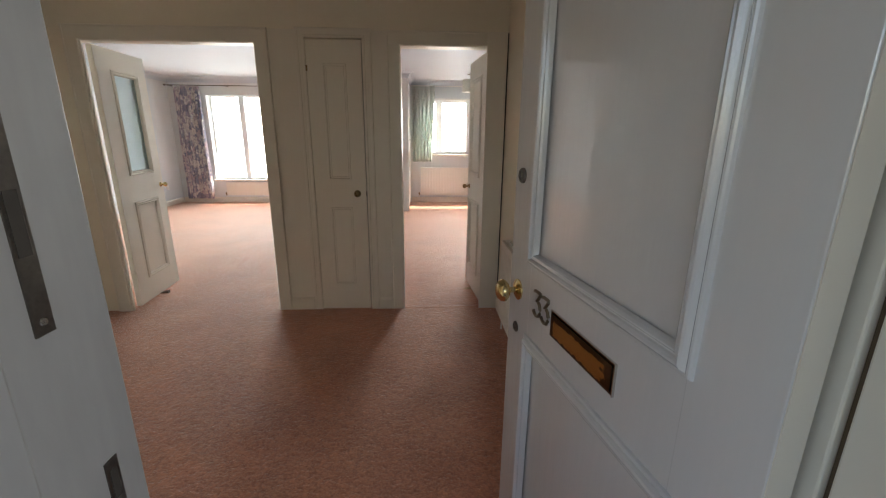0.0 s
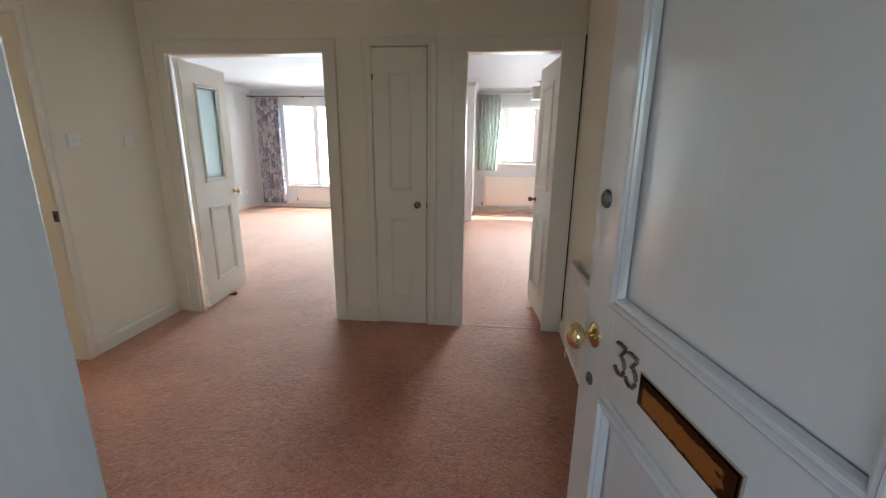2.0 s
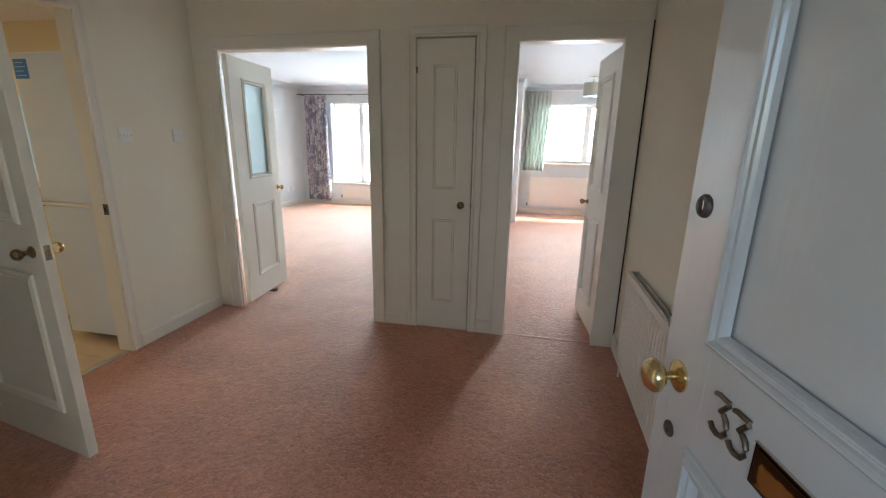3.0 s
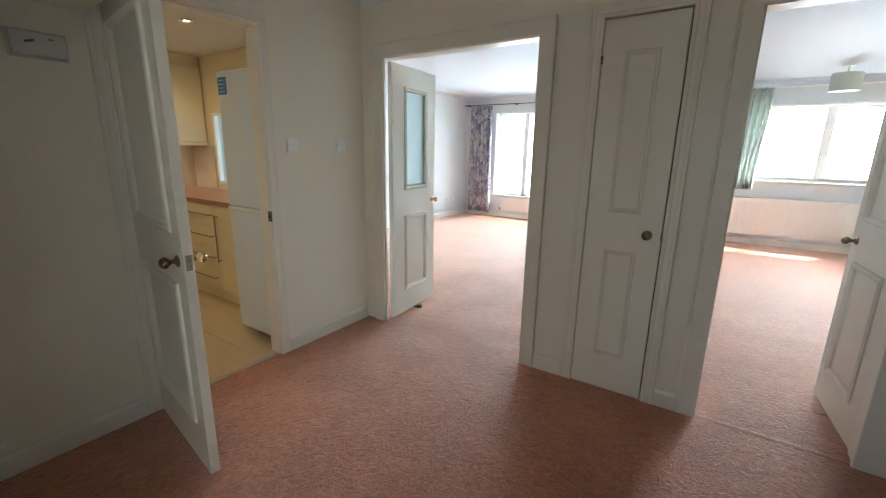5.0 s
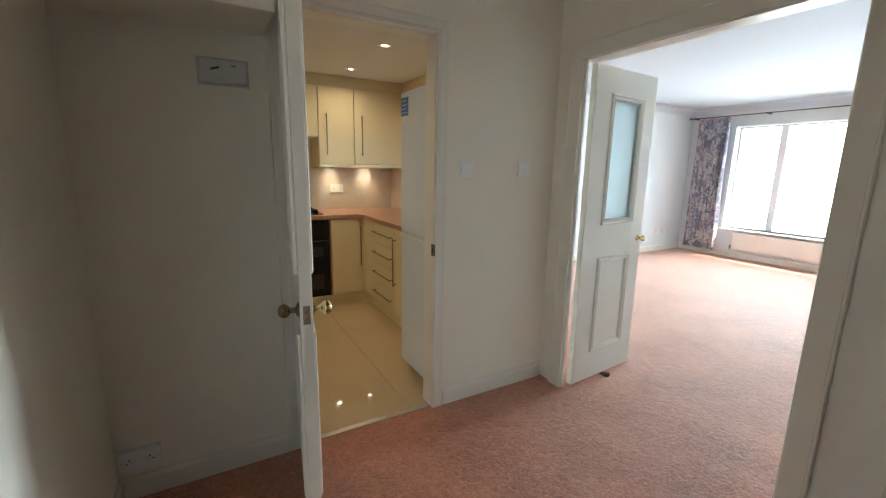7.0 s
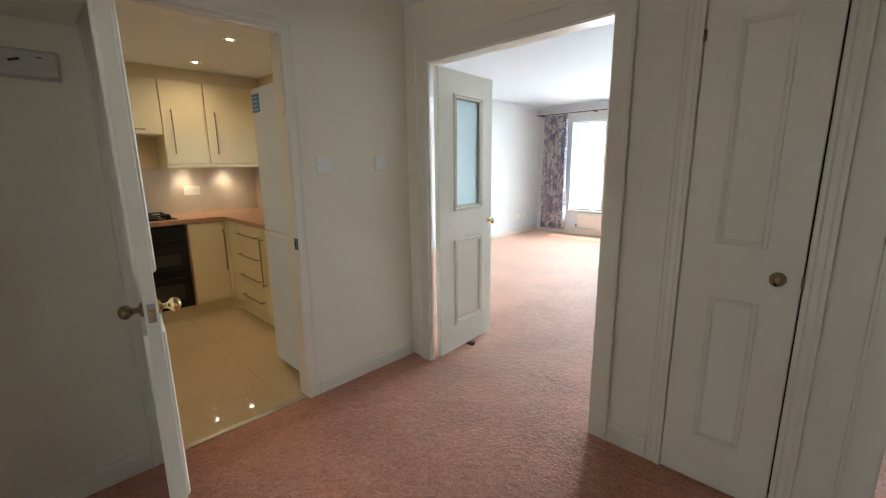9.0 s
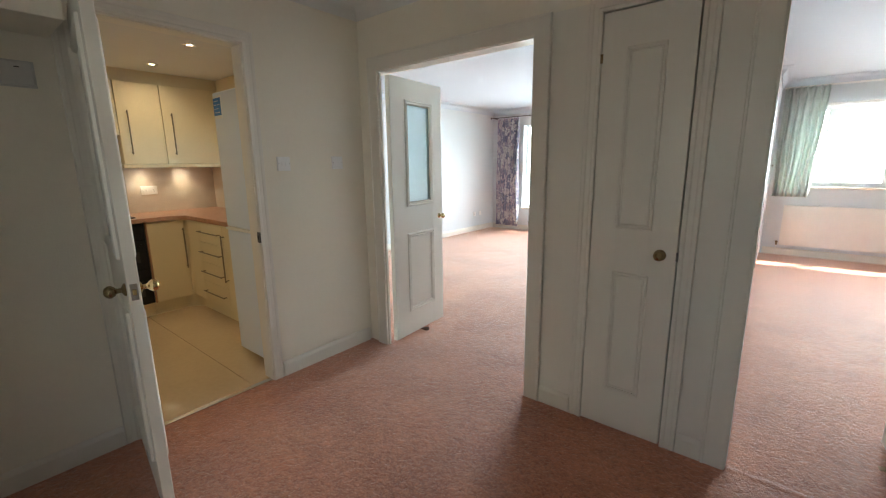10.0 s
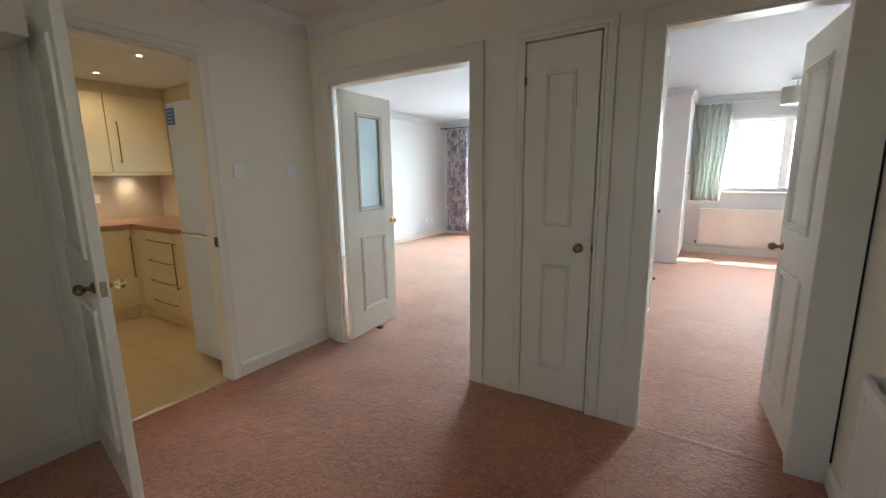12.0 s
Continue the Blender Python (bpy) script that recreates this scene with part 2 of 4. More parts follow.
M_HANDLE = material("bronzed_handle_metal", (0.36, 0.30, 0.22), 0.3, metal=1.0, vary=0.08, scale=30, fine=150, bump=0.0)
M_IRON = material("cast_iron", (0.03, 0.03, 0.03), 0.5, vary=0.2, bump=0.002)
M_FRIDGE = material("white_appliance_enamel", (0.73, 0.80, 0.91), 0.3, vary=0.015, scale=3, fine=60, bump=0.001)
M_BLUE = material("blue_label", (0.03, 0.20, 0.58), 0.4, vary=0.05, bump=0.0)
M_WHITE = material("white_label", (0.8, 0.8, 0.8), 0.5, vary=0.02, bump=0.0)
M_GREEN = material("sage_curtain_cotton", (0.65, 0.705, 0.665), 0.9, vary=0.10, scale=10, fine=160, bump=0.003)
M_FLORAL = floral_material()
M_UPVC = material("window_upvc", (0.86, 0.87, 0.88), 0.35, vary=0.02, bump=0.0)
M_WARDROBE = material("white_wardrobe_paint", (0.80, 0.80, 0.81), 0.4, vary=0.02, scale=3, fine=40, bump=0.002)
M_SHADE = material("sage_lampshade_linen", (0.76, 0.78, 0.72), 0.9, vary=0.06, scale=30, fine=300, bump=0.002)
M_WOOD = material("bare_wedge_wood", (0.09, 0.05, 0.03), 0.6, vary=0.2, scale=8, fine=60, bump=0.002, stretch=(1, 8, 8))
M_PINE = material("pale_wedge_wood", (0.42, 0.27, 0.14), 0.6, vary=0.2, scale=8, fine=60, bump=0.002, stretch=(1, 8, 8))
M_CONCRETE = material("pale_concrete", (0.55, 0.53, 0.49), 0.85, vary=0.12, scale=2, fine=50, bump=0.006)
M_GROUND = material("lawn_ground", (0.10, 0.13, 0.05), 0.95, vary=0.3, scale=1.5, fine=30, bump=0.02)
M_LANDING = material("landing_floor_vinyl", (0.22, 0.22, 0.23), 0.5, vary=0.15, scale=4, fine=90, bump=0.002)
M_LANDWALL = material("landing_brick_paint", (0.20, 0.195, 0.19), 0.8, vary=0.1, scale=3, fine=40, bump=0.003)
M_DIGIT = material("aged_bronze_digit", (0.24, 0.20, 0.15), 0.3, metal=1.0, vary=0.1, scale=40, fine=150, bump=0.0)
M_SEAL = material("brown_draught_seal", (0.10, 0.065, 0.04), 0.7, vary=0.1, bump=0.0)
M_OVEN = material("oven_glass", (0.03, 0.028, 0.026), 0.08, vary=0.1, bump=0.0)
M_CARPET = carpet_material()


def patchy_plate_material():
    """Dark brass, brighter in an uneven patch about the middle of the plate."""
    m = bpy.data.materials.new("patchy_letter_plate")
    m.use_nodes = True
    nt = m.node_tree
    p = nt.nodes["Principled BSDF"]
    co, sep, nz, ramp = (nt.nodes.new("ShaderNode" + k) for k in ("TexCoord", "SeparateXYZ", "TexNoise", "ValToRGB"))
    nz.inputs["Scale"].default_value, nz.inputs["Detail"].default_value = 38, 4
    nt.links.new(co.outputs["Object"], nz.inputs["Vector"])
    nt.links.new(co.outputs["Object"], sep.inputs[0])

    def calc(op, a, b):
        n = nt.nodes.new("ShaderNodeMath")
        n.operation = op
        for k, v in enumerate((a, b)):
            if isinstance(v, (int, float)):
                n.inputs[k].default_value = v
            else:
                nt.links.new(v, n.inputs[k])
        return n.outputs[0]
    dx = calc("DIVIDE", calc("ABSOLUTE", calc("SUBTRACT", sep.outputs[0], 0.438), 0), 0.108)
    dz = calc("DIVIDE", calc("ABSOLUTE", calc("SUBTRACT", sep.outputs[2], 0.917), 0), 0.021)
    d = calc("ADD", calc("MAXIMUM", dx, dz), calc("MULTIPLY", calc("SUBTRACT", nz.outputs["Fac"], 0.5), 1.1))
    e = ramp.color_ramp.elements
    e[0].position, e[0].color = 0.90, (0.60, 0.38, 0.13, 1)
    e[1].position, e[1].color = 1.02, (0.085, 0.05, 0.028, 1)
    nt.links.new(d, ramp.inputs[0])
    nt.links.new(ramp.outputs[0], p.inputs["Base Color"])
    p.inputs["Metallic"].default_value = 1.0
    p.inputs["Roughness"].default_value = 0.2
    return m


M_LETTER = patchy_plate_material()

def let_light_through(m, share):
    """Cloth that daylight shines through a little."""
    nt = m.node_tree
    p, out = nt.nodes["Principled BSDF"], nt.nodes["Material Output"]
    tr, mx = nt.nodes.new("ShaderNodeBsdfTranslucent"), nt.nodes.new("ShaderNodeMixShader")
    nt.links.new(p.inputs["Base Color"].links[0].from_socket, tr.inputs["Color"])
    mx.inputs[0].default_value = share
    nt.links.new(p.outputs[0], mx.inputs[1])
    nt.links.new(tr.outputs[0], mx.inputs[2])
    nt.links.new(mx.outputs[0], out.inputs["Surface"])


let_light_through(M_FLORAL, 0.3)
let_light_through(M_GREEN, 0.3)
let_light_through(M_SHADE, 0.5)
M_GLASS = glass_material("clear_glass", (1, 1, 1), 0.0)
M_FROST = glass_material("obscured_glass", (0.72, 0.90, 0.95), 0.35, 0.002)
M_GLOW = glowing("downlight_glow", (1.0, 0.90, 0.72), 9.0)


# ---- building blocks ----
def box(bm, x0, x1, y0, y1, z0, z1, bevel=0.0, seg=2):
    r = bmesh.ops.create_cube(bm, size=1.0)
    vs = r["verts"]
    bmesh.ops.scale(bm, vec=(x1 - x0, y1 - y0, z1 - z0), verts=vs)
    bmesh.ops.translate(bm, vec=((x0 + x1) / 2, (y0 + y1) / 2, (z0 + z1) / 2), verts=vs)
    if bevel:
        es = list({e for v in vs for e in v.link_edges})
        bmesh.ops.bevel(bm, geom=es, offset=bevel, segments=seg, affect="EDGES", profile=0.5)
    return bm


def boxes(*dims, bevel=0.0):
    bm = bmesh.new()
    for d in dims:
        box(bm, *d, bevel=bevel)
    return bm


def part(name, bm, mat, parent=None, label="", smooth=False):
    me = bpy.data.meshes.new(name)
    bmesh.ops.recalc_face_normals(bm, faces=bm.faces)
    bm.to_mesh(me)
    bm.free()
    me.materials.append(mat)
    if smooth:
        for f in me.polygons:
            f.use_smooth = True
        me.set_sharp_from_angle(angle=radians(40))
    ob = new(name, me)
    if parent:
        ob.parent = parent
    if label:
        tagged(ob, label)
    return ob


def empty(name, m, label, category, group="", kind=""):
    ob = new(name)
    ob.empty_display_size = 0.1
    ob.matrix_basis = m
    return tagged(ob, label, category, group, kind)


def structure(name, bm, mat, label, smooth=False):
    return tagged(part(name, bm, mat, smooth=smooth), label, name.split("_")[0], kind="structure")


def wall_mesh(axis, a0, a1, c0, c1, z0, z1, holes=()):
    """A wall along an axis from a0 to a1, between c0 and c1 across it, with rectangular holes (a, a, z, z) through it."""
    us = sorted({a0, a1, *[v for h in holes for v in h[:2]]})
    zs = sorted({z0, z1, *[v for h in holes for v in h[2:]]})
    us, zs = [u for u in us if a0 <= u <= a1], [z for z in zs if z0 <= z <= z1]
    solid = {}
    for i in range(len(us) - 1):
        for j in range(len(zs) - 1):
            mu, mz = (us[i] + us[i + 1]) / 2, (zs[j] + zs[j + 1]) / 2
            solid[i, j] = not any(h[0] < mu < h[1] and h[2] < mz < h[3] for h in holes)
    bm = bmesh.new()

    def v(u, c, z):
        return bm.verts.new((u, c, z) if axis == "x" else (c, u, z))

    def quad(*pts):
        bm.faces.new([v(*p) for p in pts])

    for (i, j), s in solid.items():
        if not s:
            continue
        u0, u1, w0, w1 = us[i], us[i + 1], zs[j], zs[j + 1]
        quad((u0, c0, w0), (u1, c0, w0), (u1, c0, w1), (u0, c0, w1))
        quad((u0, c1, w0), (u1, c1, w0), (u1, c1, w1), (u0, c1, w1))
        if not solid.get((i - 1, j)):
            quad((u0, c0, w0), (u0, c1, w0), (u0, c1, w1), (u0, c0, w1))
        if not solid.get((i + 1, j)):
            quad((u1, c0, w0), (u1, c1, w0), (u1, c1, w1), (u1, c0, w1))
        if not solid.get((i, j - 1)):
            quad((u0, c0, w0), (u1, c0, w0), (u1, c1, w0), (u0, c1, w0))
        if not solid.get((i, j + 1)):
            quad((u0, c0, w1), (u1, c0, w1), (u1, c1, w1), (u0, c1, w1))
    bmesh.ops.remove_doubles(bm, verts=bm.verts, dist=1e-5)
    return bm


def sweep(bm, corners, profile, place, closed=True):
    """Sweeps a profile of (inset, height) round a polygon of (a, b) corners, mitred; place(a, b, h) gives the point."""
    n = len(corners)
    rings = []
    for i, (a, b) in enumerate(corners):
        p = Vector((a, b))
        d0 = (p - Vector(corners[i - 1])).normalized() if closed or i > 0 else None
        d1 = (Vector(corners[(i + 1) % n]) - p).normalized() if closed or i < n - 1 else None
        d0, d1 = d0 or d1, d1 or d0
        n0, n1 = Vector((-d0.y, d0.x)), Vector((-d1.y, d1.x))
        mit = (n0 + n1) / (1 + n0.dot(n1))
        rings.append([bm.verts.new(place(*(p + mit * u), h)) for u, h in profile])
    for i in range(n if closed else n - 1):
        r, s = rings[i], rings[(i + 1) % n]
        for k in range(len(profile) - 1):
            bm.faces.new((r[k], s[k], s[k + 1], r[k + 1]))
    if not closed:
        bm.faces.new(rings[0])
        bm.faces.new(rings[-1])
    return bm


def lathe(profile, seg=24):
    """Turned about z from (radius, z) points."""
    bm = bmesh.new()
    rings = [[bm.verts.new((r * math.cos(2 * math.pi * k / seg), r * math.sin(2 * math.pi * k / seg), z)) for k in range(seg)] for r, z in profile]
    for i in range(len(rings) - 1):
        for k in range(seg):
            bm.faces.new((rings[i][k], rings[i][(k + 1) % seg], rings[i + 1][(k + 1) % seg], rings[i + 1][k]))
    if profile[0][0] > 1e-4:
        bm.faces.new(rings[0])
    if profile[-1][0] > 1e-4:
        bm.faces.new(rings[-1])
    bmesh.ops.remove_doubles(bm, verts=bm.verts, dist=1e-5)
    return bm


def moved(bm, m):
    bmesh.ops.transform(bm, matrix=m, verts=bm.verts)
    return bm


def tube(points, r, seg=10):
    """A round bar along points."""
    bm = bmesh.new()
    pts = [Vector(p) for p in points]
    rings = []
    for i, p in enumerate(pts):
        d = (pts[min(i + 1, len(pts) - 1)] - pts[max(i - 1, 0)]).normalized()
        q = d.to_track_quat("Z", "Y")
        rings.append([bm.verts.new(p + q @ Vector((r * math.cos(2 * math.pi * k / seg), r * math.sin(2 * math.pi * k / seg), 0))) for k in range(seg)])
    for i in range(len(rings) - 1):
        for k in range(seg):
            bm.faces.new((rings[i][k], rings[i][(k + 1) % seg], rings[i + 1][(k + 1) % seg], rings[i + 1][k]))
    bm.faces.new(rings[0])
    bm.faces.new(rings[-1])
    return bm


ARCHITRAVE = ((0, 0), (0, 0.017), (0.003, 0.022), (0.010, 0.022), (0.014, 0.0175), (0.088, 0.0175), (0.094, 0.0145), (0.094, 0))
SLIM = ((0, 0), (0, 0.012), (0.004, 0.018), (0.018, 0.018), (0.024, 0.015), (0.044, 0.0145), (0.050, 0.019), (0.062, 0.020), (0.066, 0.016), (0.066, 0))
BEAD = ((0, 0), (0.002, 0.009), (0.010, 0.013), (0.015, 0.008), (0.021, 0.006), (0.026, 0.010), (0.032, 0.004), (0.036, -0.008))
BOLECTION = ((0, 0), (0.001, 0.006), (0.0035, 0.009), (0.007, 0.0095), (0.010, 0.0075), (0.0115, 0.011), (0.014, 0.0155), (0.018, 0.018), (0.022, 0.0175), (0.0255, 0.014), (0.0275, 0.009), (0.0305, 0.0085), (0.033, 0.011), (0.036, 0.010), (0.039, 0.004), (0.042, -0.006))
COVE = ((0, -0.10), (0.006, -0.10), (0.012, -0.085), (0.030, -0.052), (0.055, -0.025), (0.085, -0.010), (0.10, -0.006), (0.10, 0))


def architrave(name, axis, plane, side, u0, u1, top, profile, label, mat=None):
    """Moulded trim round a doorway on the wall face at plane; side is the way it stands proud."""
    w = max(u for u, h in profile)
    bm = bmesh.new()
    flip = [(w - u, h) for u, h in profile][::-1]
    path = [(u0 - w, 0), (u0 - w, top + w), (u1 + w, top + w), (u1 + w, 0)]
    put = (lambda a, b, h: (a, plane + side * h, b)) if axis == "x" else (lambda a, b, h: (plane + side * h, a, b))
    sweep(bm, path[::-1], [(w - u, h) for u, h in flip], put, closed=False)
    return structure(name, bm, mat or M_TRIM, label)


def skirting(axis, a0, a1, face, side, h=0.10, t=0.016, mat=None):
    bm = bmesh.new()
    prof = [(0, 0), (t, 0), (t, h - 0.022), (t - 0.004, h - 0.012), (t * 0.4, h), (0, h)]
    ends = []
    for a in (a0, a1):
        ends.append([bm.verts.new((a, face + side * d, z) if axis == "x" else (face + side * d, a, z)) for d, z in prof])
    k = len(prof)
    for i in range(k):
        bm.faces.new((ends[0][i], ends[0][(i + 1) % k], ends[1][(i + 1) % k], ends[1][i]))
    bm.faces.new(ends[0])
    bm.faces.new(ends[1])
    return tagged(part("baseboard", bm, mat or M_TRIM), "cream painted skirting board along the wall", "baseboard", kind="structure")


def knob(parent, m, mat=None, name="knob", rose=0.027, ball=0.027, stem=0.045):
    """A round door knob on its rose, standing out along local z."""
    mat = mat or M_BRASS
    r = part("rose", moved(lathe([(0.0, 0), (rose, 0), (rose, 0.004), (rose * 0.8, 0.008), (rose * 0.45, 0.012), (0.010, 0.013)]), m), mat, parent, smooth=True)
    b = ball
    k = part(name, moved(lathe([(0.009, 0.010), (0.009, stem * 0.5), (0.011, stem * 0.62), (b * 0.72, stem * 0.72), (b * 0.97, stem * 0.9), (b, stem), (b * 0.95, stem * 1.14), (b * 0.72, stem * 1.32), (b * 0.35, stem * 1.42), (0.0, stem * 1.44)]), m), mat, parent, smooth=True)
    return r, k


def panel_door(name, m, w, h, th, panels, label, mat, group="", both=True, bead=BEAD, sides=(0, 1), thick_panel=0.012):
    """A framed door hinged at local x = 0, with its thickness along local y; panels are (x0, x1, z0, z1, kind) from the bottom up."""
    d = empty(name, m, label, "door", group, "structure")
    x0, x1 = panels[0][0], panels[0][1]
    zs = [0.0]
    for p in panels:
        zs += [p[2], p[3]]
    zs.append(h)
    part("stile", boxes((0, x0, 0, th, 0, h), bevel=0.0025), mat, d)
    part("stile", boxes((x1, w, 0, th, 0, h), bevel=0.0025), mat, d)
    for i in range(0, len(zs), 2):
        part("rail", boxes((x0 - 0.003, x1 + 0.003, 0.0004, th - 0.0004, zs[i] + 0.0004, zs[i + 1] - 0.0004)), mat, d)
    for a, b, c, e, kind in panels:
        if kind == "glass":
            g = part("glass_pane", boxes((a, b, th / 2 - 0.003, th / 2 + 0.003, c, e)), M_FROST, d, "obscured pale glass pane")
            g.visible_shadow = False
        else:
            part("panel", boxes((a, b, th / 2 - thick_panel, th / 2 + thick_panel, c, e)), mat, d)
        for s in sides:
            bm = bmesh.new()
            o = 0.014
            put = (lambda p, q, hh: (p, th + hh, q)) if s else (lambda p, q, hh: (p, -hh, q))
            sweep(bm, [(a - o, c - o), (b + o, c - o), (b + o, e + o), (a - o, e + o)], bead, put)
            part("panel_moulding", bm, mat, d)
    return d


def butt_hinge(parent, x, y, z, mat=None):
    bm = boxes((x - 0.002, x + 0.018, y - 0.002, y + 0.002, z - 0.045, z + 0.045))
    k = lathe([(0.006, z - 0.047), (0.006, z + 0.047)], 10)
    moved(k, Matrix.Translation((x, y, 0)))
    me = bpy.data.meshes.new("tmp")
    k.to_mesh(me)
    k.free()
    bm.from_mesh(me)
    return part("hinge", bm, mat or M_TRIM, parent)


# ---- structure ----
CEIL = 2.45
structure("floor_hall", boxes((-2.235, 0.975, 0.60, 3.47, -0.05, 0)), M_CARPET, "terracotta pink twist pile carpet in the hall")
structure("floor_living", boxes((-4.65, -0.70, 3.472, 9.12, -0.05, -0.002)), M_CARPET, "terracotta pink twist pile carpet in the living room")
structure("floor_bedroom", boxes((-0.55, 2.60, 3.472, 9.15, -0.05, -0.002)), M_CARPET, "terracotta pink twist pile carpet in the bedroom")
structure("ceiling_hall", boxes((-2.285, 1.075, 0.45, 3.47, CEIL, CEIL + 0.1)), M_CEIL, "white painted hall ceiling")
structure("ceiling_living", boxes((-4.75, -0.625, 3.47, 9.40, CEIL, CEIL + 0.1)), M_ROOMCEIL, "living room ceiling, cool daylight put into its white paint")
structure("ceiling_bedroom", boxes((-0.625, 2.70, 3.47, 9.40, CEIL, CEIL + 0.1)), M_ROOMCEIL, "bedroom ceiling, cool daylight put into its white paint")
structure("ceiling_kitchen", boxes((-4.88, -2.285, 0.80, 3.42, 2.25, 2.35)), M_CEIL, "white painted kitchen ceiling with downlights")

LO, CUP, RO = (-2.078, -0.81, 0, 2.0), (-0.463, -0.068, 0, 2.036), (0.199, 0.835, 0, 2.0)
structure("wall_middle", wall_mesh("x", -2.185, 2.60, 3.42, 3.52, 0, CEIL, (LO, CUP, RO)), M_WALL, "cream painted wall with two doorways and a cupboard")
structure("wall_kitchen_north", wall_mesh("x", -4.88, -2.187, 3.422, 3.518, 0, CEIL, ((-4.33, -3.25, 0.98, 1.70),)), M_KITCHEN, "warm cream kitchen wall with a glazed hatch")
KD = (1.84, 2.575, 0, 2.045)
structure("wall_west", wall_mesh("y", 1.0, 3.42, -2.285, -2.185, 0, CEIL, (KD,)), M_WALL, "cream painted hall wall with the kitchen doorway")
structure("wall_east", wall_mesh("y", 0.45, 3.42, 0.975, 1.075, 0, CEIL), M_WALL, "cream painted hall wall behind the radiator")
structure("wall_alcove", boxes((-2.185, -1.115, 0.735, 1.10, 0, CEIL), bevel=0.004), M_WALL, "cream painted wall block beside the alcove")
structure("wall_front", wall_mesh("x", -1.115, 0.975, 0.60, 0.735, 0, CEIL, ((-0.115, 0.885, 0, 2.08),)), M_WALL, "cream painted wall round the front doorway")
structure("bulkhead_alcove", boxes((-2.185, -1.86, 1.10, 1.765, 1.905, CEIL), bevel=0.004), M_WALL, "cream painted boxed bulkhead over the alcove")

structure("wall_living_west", wall_mesh("y", 3.52, 9.40, -4.75, -4.65, 0, CEIL), M_LIVING, "pale painted living room wall")
structure("wall_living_east", wall_mesh("y", 3.52, 9.40, -0.70, -0.55, 0, CEIL), M_LIVING, "pale painted wall between living room and bedroom")
LW = (-3.93, -1.55, 0.47, 2.12)
structure("wall_living_north", wall_mesh("x", -4.65, -0.70, 9.12, 9.40, 0, CEIL, (LW,)), M_LIVING, "pale painted wall with a wide low window")
BW = (0.30, 2.21, 1.00, 2.10)
structure("wall_bedroom_north", wall_mesh("x", -0.55, 2.60, 9.15, 9.40, 0, CEIL, (BW,)), M_LIVING, "pale painted bedroom wall with a wide window")
structure("wall_bedroom_east", wall_mesh("y", 3.52, 9.40, 2.60, 2.70, 0, CEIL), M_LIVING, "pale painted bedroom wall")
structure("wall_kitchen_west", wall_mesh("y", 0.80, 3.42, -4.88, -4.78, 0, 2.25), M_KITCHEN, "warm cream kitchen wall behind the cabinets")
structure("wall_kitchen_south", wall_mesh("x", -4.78, -2.285, 0.80, 0.90, 0, 2.25), M_KITCHEN, "warm cream kitchen wall")
structure("wall_kitchen_east", wall_mesh("y", 0.90, 1.0, -2.285, -2.185, 0, 2.25), M_KITCHEN, "warm cream kitchen wall return")

# landing outside the front door, window behind the camera; side openings added for fill lamps
structure("floor_landing", boxes((-1.6, 2.0, -1.7, 0.60, -0.06, -0.004)), M_LANDING, "grey vinyl landing floor")
structure("ceiling_landing", boxes((-1.6, 2.0, -1.7, 0.45, CEIL, CEIL + 0.1)), M_CEIL, "white landing ceiling")
structure("wall_landing_south", wall_mesh("x", -1.6, 2.0, -1.7, -1.6, 0, CEIL, ((-1.15, 0.75, 0.75, 2.25),)), M_LANDWALL, "grey landing wall with a window")
structure("wall_landing_west", wall_mesh("y", -1.6, 0.60, -1.7, -1.6, 0, CEIL, ((-1.4, 0.3, 0.8, 2.2),)), M_LANDWALL, "unseen grey landing wall with an added opening for the west fill lamp")
structure("wall_landing_east", wall_mesh("y", -1.6, 0.60, 2.0, 2.1, 0, CEIL, ((-1.4, 0.3, 0.8, 2.2),)), M_LANDWALL, "unseen grey landing wall with an added opening for the east fill lamp")
structure("wall_landing_north", wall_mesh("x", -1.6, 2.0, 0.47, 0.598, 0, CEIL, ((-0.10, 0.89, 0, 2.08),)), M_LANDWALL, "grey landing wall round the front doorway")

# outside
structure("ground", boxes((-400, 400, 9.40, 900, -3.4, -3.0)), M_GROUND, "grass ground beyond the windows")
structure("balcony_living", boxes((-5.5, -0.9, 9.41, 10.13, CEIL + 0.02, CEIL + 0.2)), M_CONCRETE, "concrete balcony slab over the living room window")
structure("eaves_bedroom", boxes((-0.88, 3.2, 9.41, 9.70, CEIL + 0.02, CEIL + 0.2)), M_CONCRETE, "concrete eaves over the bedroom window")

# mouldings and trim
def coving(name, corners, z, label):
    bm = bmesh.new()
    sweep(bm, corners, COVE, lambda a, b, h: (a, b, z + h))
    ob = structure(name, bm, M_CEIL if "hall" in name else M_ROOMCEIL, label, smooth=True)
    ob["category"] = "coving"


coving("trim_hall_coving", [(-2.185, 1.1), (-1.115, 1.1), (-1.115, 0.735), (0.975, 0.735), (0.975, 3.42), (-2.185, 3.42)], CEIL, "white plaster coving round the hall")
coving("trim_living_coving", [(-4.65, 3.52), (-0.70, 3.52), (-0.70, 9.12), (-4.65, 9.12)], CEIL, "plaster coving round the living room, blue-grey like its ceiling")
coving("trim_bedroom_coving", [(-0.55, 3.52), (2.60, 3.52), (2.60, 9.15), (0.10, 9.15), (0.10, 7.97), (-0.55, 7.97)], CEIL, "plaster coving round the bedroom, blue-grey like its ceiling")
